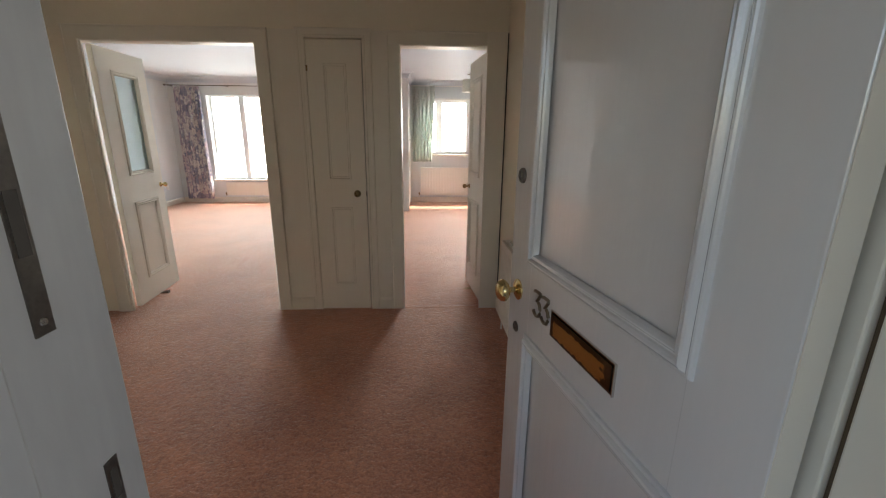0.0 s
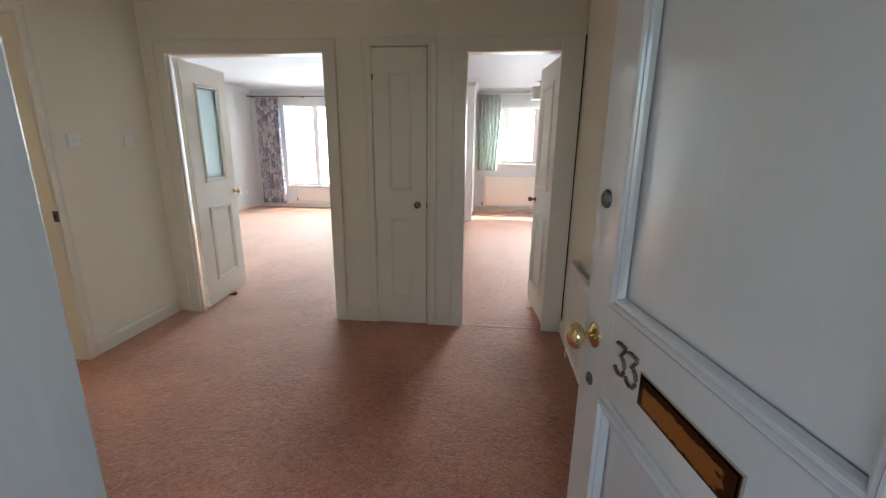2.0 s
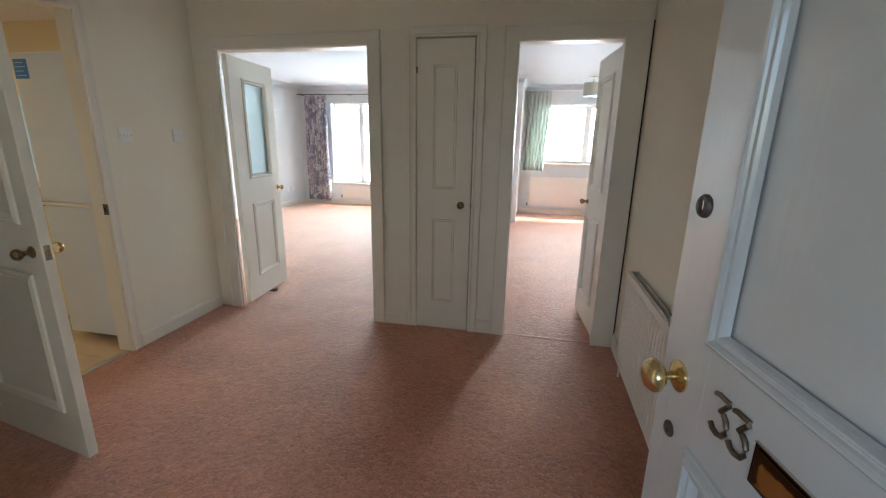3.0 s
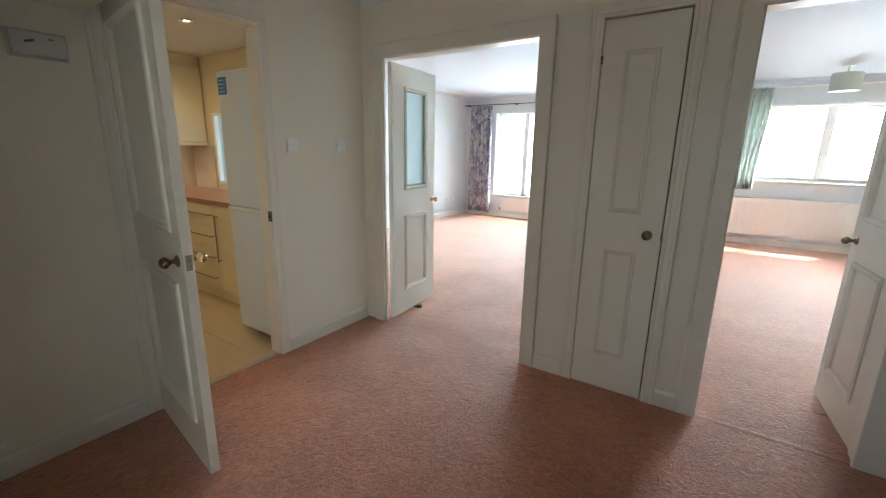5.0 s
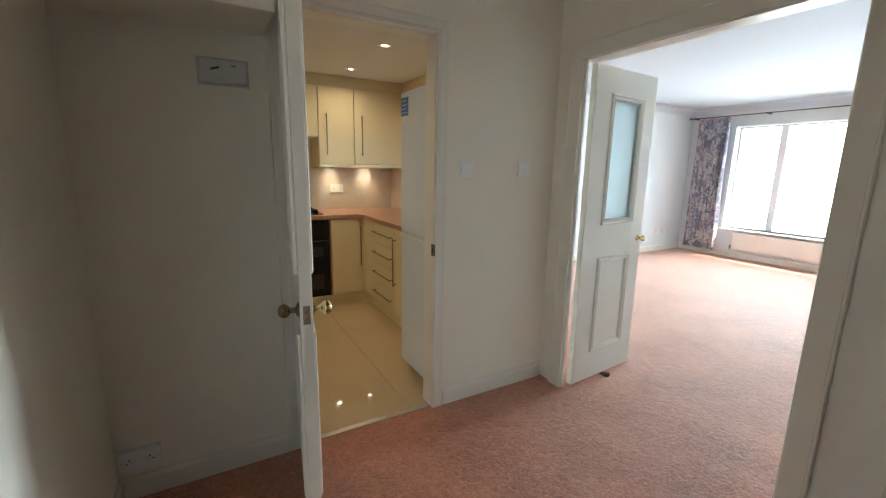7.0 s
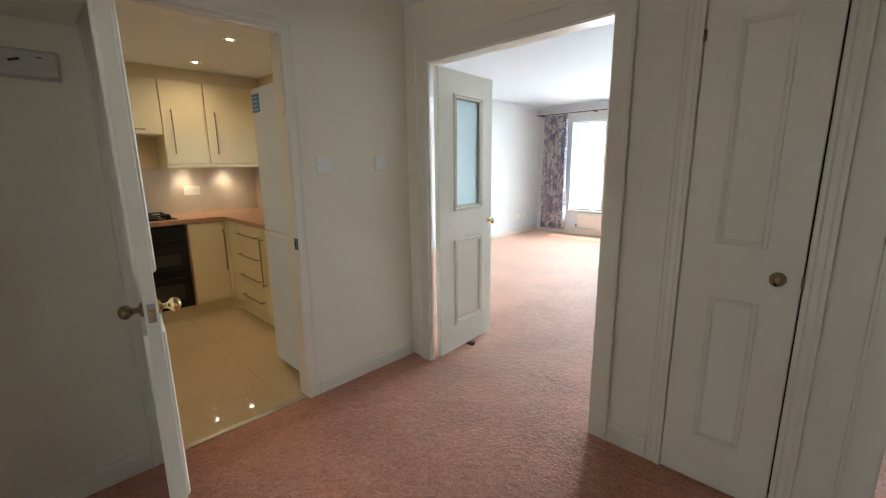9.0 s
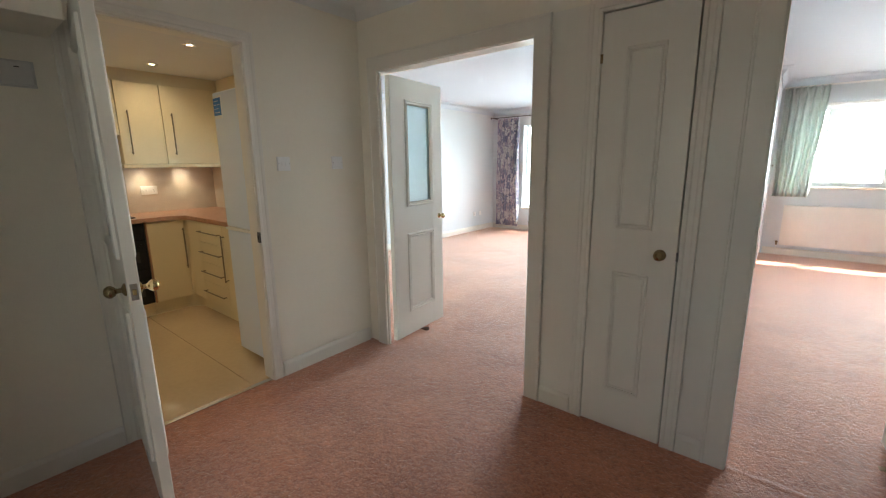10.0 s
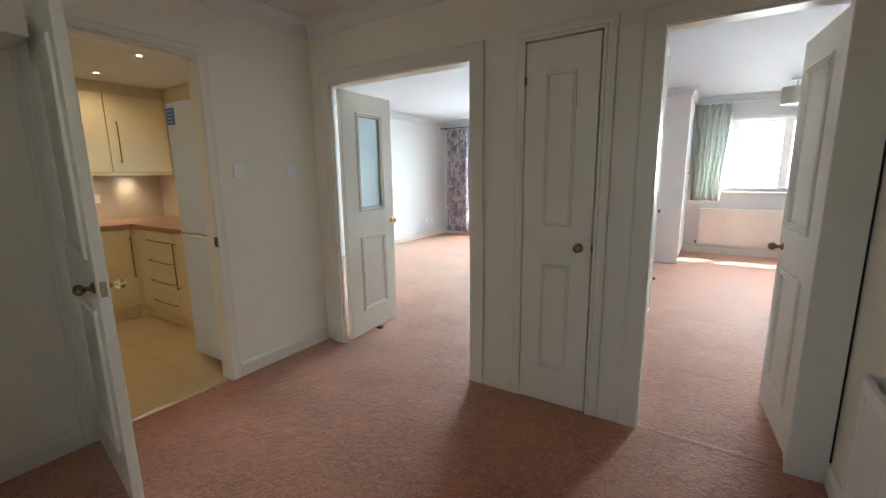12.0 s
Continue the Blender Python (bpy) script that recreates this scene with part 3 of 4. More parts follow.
architrave("trim_living_architrave", "x", 3.42, -1, -1.987, LO[1], LO[3], ARCHITRAVE, "cream painted moulded architrave round the living room doorway")
architrave("trim_cupboard_architrave", "x", 3.42, -1, CUP[0], CUP[1], CUP[3], SLIM, "cream painted moulded architrave round the cupboard")
architrave("trim_bedroom_architrave", "x", 3.42, -1, RO[0], 0.82, RO[3], ARCHITRAVE, "cream painted moulded architrave round the bedroom doorway")
structure("trim_pier_board", boxes((-0.714, -0.531, 3.4165, 3.4198, 0, 2.09)), M_TRIM, "cream painted strip between doorway and cupboard")
structure("trim_pier_board", boxes((0.0, 0.103, 3.4165, 3.4198, 0, 2.09)), M_TRIM, "cream painted strip between cupboard and bedroom doorway")
structure("trim_bedroom_board", boxes((0.82, 0.964, 3.392, 3.419, 0, 2.093), bevel=0.004), M_TRIM, "plain cream board beside the bedroom doorway")
# strip stands in for the shade in the joint beside the board
structure("trim_shadow_gap", boxes((0.9645, 0.9745, 3.408, 3.419, 0.10, 2.09)), M_DARK, "near-black strip for the shaded gap between door board and wall")
architrave("trim_kitchen_architrave", "y", -2.185, 1, KD[0], KD[1], KD[3], SLIM, "cream painted moulded architrave round the kitchen doorway")


def lining(name, axis, u0, u1, top, c0, c1, label, t=0.012, mat=None):
    """Thin boards that line the inside of an opening."""
    if axis == "x":
        bm = boxes((u0, u0 + t, c0, c1, 0, top), (u1 - t, u1, c0, c1, 0, top), (u0 + t, u1 - t, c0, c1, top - t, top))
    else:
        bm = boxes((c0, c1, u0, u0 + t, 0, top), (c0, c1, u1 - t, u1, 0, top), (c0, c1, u0 + t, u1 - t, top - t, top))
    return structure(name, bm, mat or M_TRIM, label)


lining("trim_living_lining", "x", LO[0] - 0.002, LO[1] + 0.008, LO[3] + 0.008, 3.417, 3.523, "cream painted lining of the living room doorway")
structure("trim_living_stop", boxes((-2.068, -1.975, 3.418, 3.436, 0, 1.995), bevel=0.002), M_TRIM, "cream door stop of the living room doorway")
lining("trim_bedroom_lining", "x", RO[0] - 0.008, RO[1] + 0.008, RO[3] + 0.008, 3.417, 3.523, "cream painted lining of the bedroom doorway")
lining("trim_kitchen_lining", "y", KD[0] - 0.008, KD[1] + 0.008, KD[3] + 0.008, -2.288, -2.182, "cream painted lining of the kitchen doorway")

skirting("y", 2.645, 3.396, -2.185, 1)
skirting("y", 1.10, 1.772, -2.185, 1)
skirting("x", -2.165, -1.115, 1.10, 1)
skirting("x", -0.712, -0.532, 3.42, -1)
skirting("x", 0.000, 0.101, 3.42, -1)
skirting("y", 0.745, 3.39, 0.975, -1)
skirting("x", -4.63, -0.70, 9.12, -1)
skirting("y", 3.53, 9.10, -4.65, 1)
skirting("x", 0.12, 2.59, 9.15, -1)
skirting("y", 3.53, 9.13, 2.60, -1)

# carpet bars in the doorways
bm = bmesh.new()
ends = [[bm.verts.new((x, 3.43 + d, z)) for d, z in ((-0.022, -0.004), (-0.020, 0.0004), (-0.004, 0.0028), (0.004, 0.0028), (0.022, 0.0), (0.024, -0.004))] for x in (0.21, 0.825)]
for n in range(5):
    bm.faces.new((ends[0][n], ends[1][n], ends[1][n + 1], ends[0][n + 1]))
tagged(part("bedroom_threshold_strip", bm, M_CARPET), "carpet joint across the bedroom doorway", "threshold", kind="structure")
tagged(part("kitchen_threshold_strip", boxes((-2.225, -2.19, 1.85, 2.566, -0.01, 0.006), bevel=0.003), M_CHROME), "pale metal threshold strip at the kitchen doorway", "threshold", kind="structure")

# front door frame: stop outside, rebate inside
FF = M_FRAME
f = empty("front_door_frame", pose(0, 0, 0), "timber front door frame, left side darkened for shade, with a dark strike plate", "door frame", kind="structure")
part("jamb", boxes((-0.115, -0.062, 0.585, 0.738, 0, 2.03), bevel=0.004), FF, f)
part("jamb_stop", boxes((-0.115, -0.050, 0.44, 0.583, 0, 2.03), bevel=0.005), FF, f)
part("jamb", boxes((0.842, 0.885, 0.594, 0.738, 0, 2.03), bevel=0.003), M_TRIM, f)
part("draught_seal", boxes((0.852, 0.877, 0.5835, 0.593, 0.013, 2.03)), M_SEAL, f)
part("jamb_stop", boxes((0.842, 0.885, 0.44, 0.582, 0, 2.03), bevel=0.004), M_TRIM, f)
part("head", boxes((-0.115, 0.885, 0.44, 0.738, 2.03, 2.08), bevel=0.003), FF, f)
part("threshold", boxes((-0.062, 0.838, 0.44, 0.598, -0.02, 0.012), bevel=0.004), M_CONCRETE, f)
st = part("strike_plate", boxes((-0.0625, -0.0600, 0.630, 0.655, 1.17, 1.43)), M_STEEL, f, "dark steel strike plate")
part("latch_hole", boxes((-0.0612, -0.0592, 0.634, 0.650, 1.26, 1.33)), M_DARK, st)
kp = part("lock_keep", boxes((-0.0625, -0.0602, 0.672, 0.694, 0.89, 0.965)), M_STEEL, f, "dark steel lock keep")
part("bolt_hole", boxes((-0.0612, -0.0595, 0.677, 0.689, 0.905, 0.95)), M_DARK, kp)
for z in (1.185, 1.415):
    part("screw", moved(lathe([(0, 0), (0.005, 0), (0.004, 0.0015), (0, 0.002)], 10), Matrix.Translation((-0.060, 0.6425, z)) @ pose(0, 0, 0, 0, 90, 0)), M_CHROME, st)

# ---- doors ----
# front door, open into the hall
FDIR = 99.75
fd_m = pose(0.8254, 0.6076, 0.008, 0, 0, FDIR)
fd = panel_door("front_door", fd_m, 0.852, 1.98, 0.045, [(0.142, 0.704, 0.18, 0.804, "panel"), (0.142, 0.704, 1.043, 1.86, "panel")], "open white gloss panelled front door with brass fittings", M_GLOSS, bead=BOLECTION)
part("hinge_edge", boxes((-0.0015, 0, 0.001, 0.044, 0.002, 1.978)), M_TRIM, fd, "cream painted hinge edge")
def on_face(x, z, out=0.0):
    return Matrix.Translation((x, 0.045 + out, z)) @ pose(0, 0, 0, -90, 0, 0)


knob(fd, on_face(0.786, 0.930), M_BRASS, rose=0.032, ball=0.034, stem=0.05)
c = part("lock_cylinder", moved(lathe([(0.0, 0), (0.022, 0), (0.022, 0.004), (0.019, 0.008), (0.014, 0.008), (0.013, 0.005), (0, 0.005)]), on_face(0.798, 1.271)), M_STEEL, fd, "dark metal cylinder lock", smooth=True)
part("key_slot", boxes((0.7965, 0.7995, 0.0496, 0.0506, 1.265, 1.281)), M_CHROME, c)
c = part("keyhole_cover", moved(lathe([(0.0, 0), (0.017, 0), (0.017, 0.003), (0.013, 0.006), (0.008, 0.006), (0.007, 0.003), (0, 0.003)]), on_face(0.788, 0.806)), M_STEEL, fd, "dark metal keyhole escutcheon", smooth=True)
part("key_slot", boxes((0.7865, 0.7895, 0.0478, 0.0486, 0.798, 0.814)), M_DARK, c)
lp = part("letter_plate", boxes((0.299, 0.566, 0.045, 0.049, 0.887, 0.957), bevel=0.0015), M_LETTER, fd, "dark brass letter plate with an uneven bright patch")
part("flap", boxes((0.306, 0.559, 0.0492, 0.0515, 0.893, 0.951), bevel=0.0012), M_LETTER, lp)
part("rim", boxes((0.2975, 0.2995, 0.045, 0.0505, 0.886, 0.958), (0.299, 0.566, 0.045, 0.0500, 0.9565, 0.9580)), M_CHROME, lp)
for x in (0.650, 0.602):
    # flat-topped figure three: bar, slanting stroke, open bowl
    stroke = [(0.018, 0.071), (0.010, 0.074), (-0.018, 0.074), (-0.017, 0.070), (0.001, 0.047), (-0.008, 0.046), (-0.016, 0.040), (-0.020, 0.030), (-0.019, 0.018), (-0.012, 0.008), (0.0, 0.004), (0.012, 0.007), (0.020, 0.015)]
    dg = part("house_number", tube([(x + u, 0.0475, 0.898 + v) for u, v in stroke], 0.0047), M_DIGIT, fd, "aged bronze figure three", smooth=True)

# living room door, glazed, half of a pair
ld = panel_door("living_room_door", pose(-1.957, 3.488, 0.012, 0, 0, 94.7), 0.637, 1.975, 0.038, [(0.172, 0.490, 0.205, 0.818, "panel"), (0.172, 0.490, 1.055, 1.815, "glass")], "open cream door with an obscured glass pane", M_TRIM)
knob(ld, Matrix.Translation((0.588, 0, 0.93)) @ pose(0, 0, 0, 90, 0, 0), M_BRASS, rose=0.02, ball=0.021, stem=0.04)
knob(ld, Matrix.Translation((0.588, 0.038, 0.93)) @ pose(0, 0, 0, -90, 0, 0), M_BRASS, rose=0.02, ball=0.021, stem=0.04)
for z in (0.25, 1.77):
    butt_hinge(ld, 0.0, -0.003, z)

# bedroom door
bd = panel_door("bedroom_door", pose(0.878, 3.454, 0.012, 0, 0, 95.5), 0.640, 1.975, 0.038, [(0.190, 0.530, 0.20, 0.81, "panel"), (0.190, 0.530, 1.05, 1.82, "panel")], "open cream four-panel style bedroom door", M_TRIM)
knob(bd, Matrix.Translation((0.568, 0.038, 0.93)) @ pose(0, 0, 0, -90, 0, 0), M_OLDBRASS, rose=0.02, ball=0.021, stem=0.045)
knob(bd, Matrix.Translation((0.568, 0, 0.93)) @ pose(0, 0, 0, 90, 0, 0), M_OLDBRASS, rose=0.02, ball=0.021, stem=0.045)

# kitchen door, open into the hall
kd = panel_door("kitchen_door", pose(-2.163, 1.832, 0.012, 0, 0, -8.6), 0.690, 1.985, 0.038, [(0.105, 0.585, 0.22, 0.82, "panel"), (0.105, 0.585, 1.05, 1.84, "panel")], "open white panelled kitchen door with brass knobs", M_TRIM)
knob(kd, Matrix.Translation((0.630, 0, 0.93)) @ pose(0, 0, 0, 90, 0, 0), M_OLDBRASS, rose=0.024, ball=0.023, stem=0.045)
knob(kd, Matrix.Translation((0.630, 0.038, 0.93)) @ pose(0, 0, 0, -90, 0, 0), M_BRASS, rose=0.024, ball=0.023, stem=0.045)
lt = part("latch_plate", boxes((0.6895, 0.6915, 0.008, 0.030, 0.90, 0.96), bevel=0.0006), M_CHROME, kd, "steel latch plate")
part("latch_bolt", boxes((0.691, 0.699, 0.013, 0.025, 0.92, 0.94), bevel=0.002), M_BRASS, lt)
for z in (0.22, 1.77):
    butt_hinge(kd, 0.0, -0.003, z)
sp = tagged(part("kitchen_strike_plate", boxes((-2.200, -2.168, 2.567, 2.5745, 0.915, 0.980), bevel=0.001), M_STEEL), "dark metal strike plate on the kitchen door jamb", "strike plate")
part("latch_hole", boxes((-2.193, -2.178, 2.5662, 2.5680, 0.935, 0.960)), M_DARK, sp)

# flush cupboard door
cd = panel_door("cupboard_door", pose(CUP[0] + 0.004, 3.402, 0.008, 0, 0, 0), CUP[1] - CUP[0] - 0.010, 2.020, 0.034, [(0.125, 0.262, 0.225, 0.825, "panel"), (0.125, 0.262, 1.065, 1.85, "panel")], "closed narrow cream panelled cupboard door", M_TRIM, sides=(0,), bead=((0, 0), (0.003, 0.004), (0.008, 0.002), (0.014, -0.006), (0.020, -0.002), (0.026, -0.006), (0.030, -0.008)))
knob(cd, Matrix.Translation((0.318, 0, 0.945)) @ pose(0, 0, 0, 90, 0, 0), M_OLDBRASS, rose=0.026, ball=0.023, stem=0.03)
part("latch", boxes((0.383, 0.392, -0.003, 0.004, 0.925, 0.965)), M_STEEL, cd)
part("hinge", boxes((-0.006, 0.006, -0.003, 0.002, 1.81, 1.85), bevel=0.001), M_OLDBRASS, cd)
# added sheet, out of sight, so the door's gaps read as dark inside
tagged(part("cupboard_backing", boxes((CUP[0] - 0.02, CUP[1] + 0.02, 3.53, 3.55, 0, 2.06)), M_DARK), "black sheet standing in for the unlit cupboard interior", "board", kind="structure")

# ---- windows ----
def window(name, x0, x1, z0, z1, y, mullions, label, rim=0.06, depth=0.07):
    w = empty(name, pose(0, 0, 0), label, "window", kind="structure")
    part("window_frame", boxes((x0, x0 + rim, y, y + depth, z0, z1), (x1 - rim, x1, y, y + depth, z0, z1), (x0 + rim, x1 - rim, y, y + depth, z0, z0 + rim), (x0 + rim, x1 - rim, y, y + depth, z1 - rim, z1), bevel=0.004), M_UPVC, w)
    edges = [x0 + rim]
    for mx, mw in mullions:
        part("mullion", boxes((mx - mw / 2, mx + mw / 2, y + 0.002, y + depth - 0.002, z0 + rim, z1 - rim), bevel=0.004), M_UPVC, w)
        edges += [mx - mw / 2, mx + mw / 2]
    edges.append(x1 - rim)
    for i in range(0, len(edges), 2):
        g = part("pane", boxes((edges[i], edges[i + 1], y + depth / 2 - 0.003, y + depth / 2 + 0.003, z0 + rim, z1 - rim)), M_GLASS, w)
        g.visible_shadow = False
    part("window_sill", boxes((x0 - 0.03, x1 + 0.03, y - 0.19, y, z0 - 0.025, z0), bevel=0.006), M_TRIM, w)
    return w


window("window_1", LW[0], LW[1], LW[2], LW[3], 9.27, ((-3.32, 0.10),), "wide white framed living room window with low sill", rim=0.022)
window("window_2", BW[0], BW[1], BW[2], BW[3], 9.30, ((0.70, 0.13), (1.325, 0.11)), "white framed bedroom casement window")
h = empty("window_3", pose(0, 0, 0), "internal hatch window between kitchen and living room", "window", kind="structure")
part("window_frame", boxes((-4.33, -4.30, 3.425, 3.515, 0.98, 1.70), (-3.28, -3.25, 3.425, 3.515, 0.98, 1.70), (-4.30, -3.28, 3.425, 3.515, 0.98, 1.01), (-4.30, -3.28, 3.425, 3.515, 1.67, 1.70)), M_UPVC, h)
g = part("pane", boxes((-4.30, -3.28, 3.465, 3.471, 1.01, 1.67)), M_FROST, h)
g.visible_shadow = False


# ---- soft furnishings ----
def curtain_mesh(x0, x1, z0, z1, y, folds, depth, flare=0.0, seed=1, lean=0.0):
    """A gathered curtain: folds deepen downwards from a pinched heading."""
    bm = bmesh.new()
    rnd = random.Random(seed)
    cols, rows = folds * 10, 26
    ph = [rnd.uniform(-0.5, 0.5) for _ in range(folds + 2)]
    am = [rnd.uniform(0.65, 1.15) for _ in range(folds + 2)]
    grid = []
    for j in range(rows + 1):
        v = j / rows
        z = z1 + (z0 - z1) * v
        row = []
        for i in range(cols + 1):
            u = i / cols
            k = u * folds
            n = int(k)
            blend = k - n
            p = ph[n] * (1 - blend) + ph[n + 1] * blend
            q = am[n] * (1 - blend) + am[n + 1] * blend
            deep = depth * q * (0.45 + 0.55 * min(1, v * 3))
            x = x0 + (x1 - x0) * u + flare * v * (u - 0.5) - lean * u * v ** 1.5 + 0.012 * math.sin(9 * v + n) * v
            yy = y + deep * math.sin(2 * math.pi * (k + 0.25 * p * v)) + 0.25 * deep * math.sin(4 * math.pi * k + 3 * v + p)
            if v < 0.08:
                yy += 0.006 * math.sin(6 * math.pi * k)
            row.append(bm.verts.new((x, yy, z)))
        grid.append(row)
    for j in range(rows):
        for i in range(cols):
            bm.faces.new((grid[j][i], grid[j][i + 1], grid[j + 1][i + 1], grid[j + 1][i]))
    return bm


def curtain(name, mat, label, heading, **kw):
    c = empty(name, pose((kw["x0"] + kw["x1"]) / 2, kw["y"], kw["z0"]), label, "curtain")
    off = Matrix.Translation((-(kw["x0"] + kw["x1"]) / 2, -kw["y"], -kw["z0"]))
    o = part("drape", moved(curtain_mesh(**kw), off), mat, c, smooth=True)
    s = o.modifiers.new("cloth", "SOLIDIFY")
    s.thickness = 0.004
    n = int((kw["x1"] - kw["x0"]) / 0.075)
    for i in range(n + 1):
        x = kw["x0"] + 0.02 + (kw["x1"] - kw["x0"] - 0.04) * i / n
        part(heading, moved(boxes((x - 0.008, x + 0.008, kw["y"] - 0.028, kw["y"] - 0.008, kw["z1"] - 0.075, kw["z1"] + 0.012), bevel=0.004), off), mat, c)
    return c


curtain("floral_curtain", M_FLORAL, "floor-length mauve floral print curtain drawn open beside the window", "pleat", x0=-4.46, x1=-3.97, z0=0.09, z1=2.262, y=8.98, folds=7, depth=0.035, flare=0.04, seed=4)
curtain("green_curtain", M_GREEN, "short sage green pleated curtain drawn open beside the window", "pleat", x0=0.14, x1=0.60, z0=0.86, z1=2.33, y=9.02, folds=6, depth=0.05, flare=-0.01, seed=9, lean=0.06)
pole = empty("living_curtain_pole", pose(-2.75, 8.98, 2.285), "slim dark curtain pole above the living room window", "curtain pole")
part("pole", tube([(-1.85, 0, 0), (0, 0, 0), (1.85, 0, 0)], 0.008), M_STEEL, pole, smooth=True)
for x in (-1.80, -0.72, 0.4, 1.80):
    part("bracket", boxes((x - 0.008, x + 0.008, -0.012, 0.14, -0.014, 0.014), bevel=0.003), M_STEEL, pole)
part("finial", moved(lathe([(0.009, 0), (0.016, 0.006), (0.018, 0.016), (0.010, 0.028), (0, 0.032)], 14), Matrix.Translation((-1.85, 0, 0)) @ pose(0, 0, 0, 0, -90, 0)), M_STEEL, pole, smooth=True)
rail = empty("bedroom_curtain_track", pose(1.2, 9.03, 2.335), "white curtain track above the bedroom window", "curtain track")
part("track", boxes((-1.07, 1.2, -0.008, 0.008, -0.01, 0.012), bevel=0.002), M_PLASTIC, rail)
for x in (-0.9, 0.0, 0.9):
    part("bracket", boxes((x - 0.01, x + 0.01, 0.008, 0.118, -0.006, 0.010)), M_PLASTIC, rail)
bl = empty("roller_blind", pose(1.2, 9.10, 2.09), "white rolled-up blind cassette at the bedroom window head", "blind")
part("cassette", boxes((-0.62, 1.0, -0.02, 0.02, -0.015, 0.02), bevel=0.006), M_PLASTIC, bl)


# ---- radiators ----
def radiator(name, m, length, z0, z1, depth, label, pitch=0.04, grille=True, groove=0.009):
    """A pressed panel radiator along local x, its face towards local -y."""
    r = empty(name, m, label, "radiator")
    bm = bmesh.new()
    n = int(length / pitch)
    prof = []
    for i in range(n):
        x = i * length / n
        w = length / n
        prof += [(x, 0.0), (x + w * 0.50, 0.0), (x + w * 0.64, groove), (x + w * 0.86, groove)]
    prof.append((length, 0.0))
    top = 0.035
    cols = []
    for x, d in prof:
        cols.append([bm.verts.new((x, 0.0, z0)), bm.verts.new((x, 0.0, z0 + top)), bm.verts.new((x, d, z0 + top + 0.02)), bm.verts.new((x, d, z1 - top - 0.02)), bm.verts.new((x, 0.0, z1 - top)), bm.verts.new((x, 0.002, z1 - 0.004)), bm.verts.new((x, 0.012, z1)), bm.verts.new((x, 0.020, z1)), bm.verts.new((x, 0.020, z0))])
    for a, b in zip(cols, cols[1:]):
        for k in range(len(a)):
            bm.faces.new((a[k], b[k], b[(k + 1) % len(a)], a[(k + 1) % len(a)]))
    bm.faces.new(cols[0])
    bm.faces.new(cols[-1])
    part("front_panel", bm, M_RAD, r, smooth=False)
    part("back_panel", boxes((0.01, length - 0.01, depth - 0.014, depth, z0 + 0.01, z1 - 0.01), bevel=0.004), M_RAD, r)
    if grille:
        g = part("top_grille", boxes((0, length, 0.021, depth, z1 - 0.012, z1 - 0.002)), M_RAD, r)
        for i in range(int(length / 0.05)):
            part("slot", boxes((0.02 + i * 0.05, 0.05 + i * 0.05, 0.028, depth - 0.016, z1 - 0.0015, z1 - 0.0005)), M_DARK, g)
    for x in (0.0, length):
        part("side_panel", boxes((x - 0.002, x + 0.002, 0.0, depth, z0 + 0.006, z1)), M_RAD, r)
    for x, s in ((0.0, -1), (length, 1)):
        v = part("valve", moved(lathe([(0.008, -0.03), (0.012, -0.03), (0.012, 0.0), (0.016, 0.004), (0.016, 0.022), (0.011, 0.030), (0, 0.031)], 14), Matrix.Translation((x + s * 0.03, depth * 0.5, z0 + 0.02))), M_OLDBRASS, r, "brass radiator valve", smooth=True)
        part("pipe", tube([(x, depth * 0.5, z0 + 0.02), (x + s * 0.03, depth * 0.5, z0 + 0.02), (x + s * 0.031, depth * 0.5, z0), (x + s * 0.031, depth * 0.5, 0)], 0.0065), M_RAD, v)
    return r


# along the hall's east wall, facing west: local -y is -x
radiator("hall_radiator", Matrix.Translation((0.905, 2.975, 0)) @ pose(0, 0, 0, 0, 0, -90), 1.15, 0.125, 0.690, 0.062, "cream fluted panel radiator on the hall wall", grille=False, groove=0.005)
radiator("bedroom_radiator", pose(0.31, 9.06, 0), 1.60, 0.16, 0.735, 0.085, "cream wide panel radiator under the bedroom window", pitch=0.033, groove=0.0008, grille=False)
radiator("living_radiator", pose(-3.72, 9.06, 0), 2.0, 0.15, 0.42, 0.055, "low white panel radiator under the living room window", pitch=0.5, grille=False, groove=0.0005)


# ---- switches and sockets: face towards local -y ----
def plate(name, m, w, h, label, category, rockers=(), holes=False, depth=0.010):
    p = empty(name, m, label, category)
    part("faceplate", boxes((-w / 2, w / 2, -depth, 0, -h / 2, h / 2), bevel=0.003), M_PLASTIC, p)
    for x in rockers:
        part("rocker", moved(boxes((-0.006, 0.006, -depth - 0.004, -depth, -0.012, 0.012), bevel=0.0015), pose(x, 0, 0, 5, 0, 0)), M_PLASTIC, p)
    for s in (-1, 1):
        part("screw", moved(lathe([(0, 0), (0.003, 0), (0.002, 0.001), (0, 0.001)], 8), Matrix.Translation((s * w * 0.42, -depth, 0)) @ pose(0, 0, 0, 90, 0, 0)), M_CHROME, p)
    if holes:
        for s in ((-1, 1) if w > 0.1 else (0,)):
            cx = s * w * 0.24
            for dx, dz, ww, hh in ((0, 0.006, 0.004, 0.009), (-0.011, -0.008, 0.007, 0.004), (0.011, -0.008, 0.007, 0.004)):
                part("pin_hole", boxes((cx + dx - ww / 2, cx + dx + ww / 2, -depth - 0.0006, -depth + 0.001, dz - hh / 2, dz + hh / 2)), M_DARK, p)
    return p


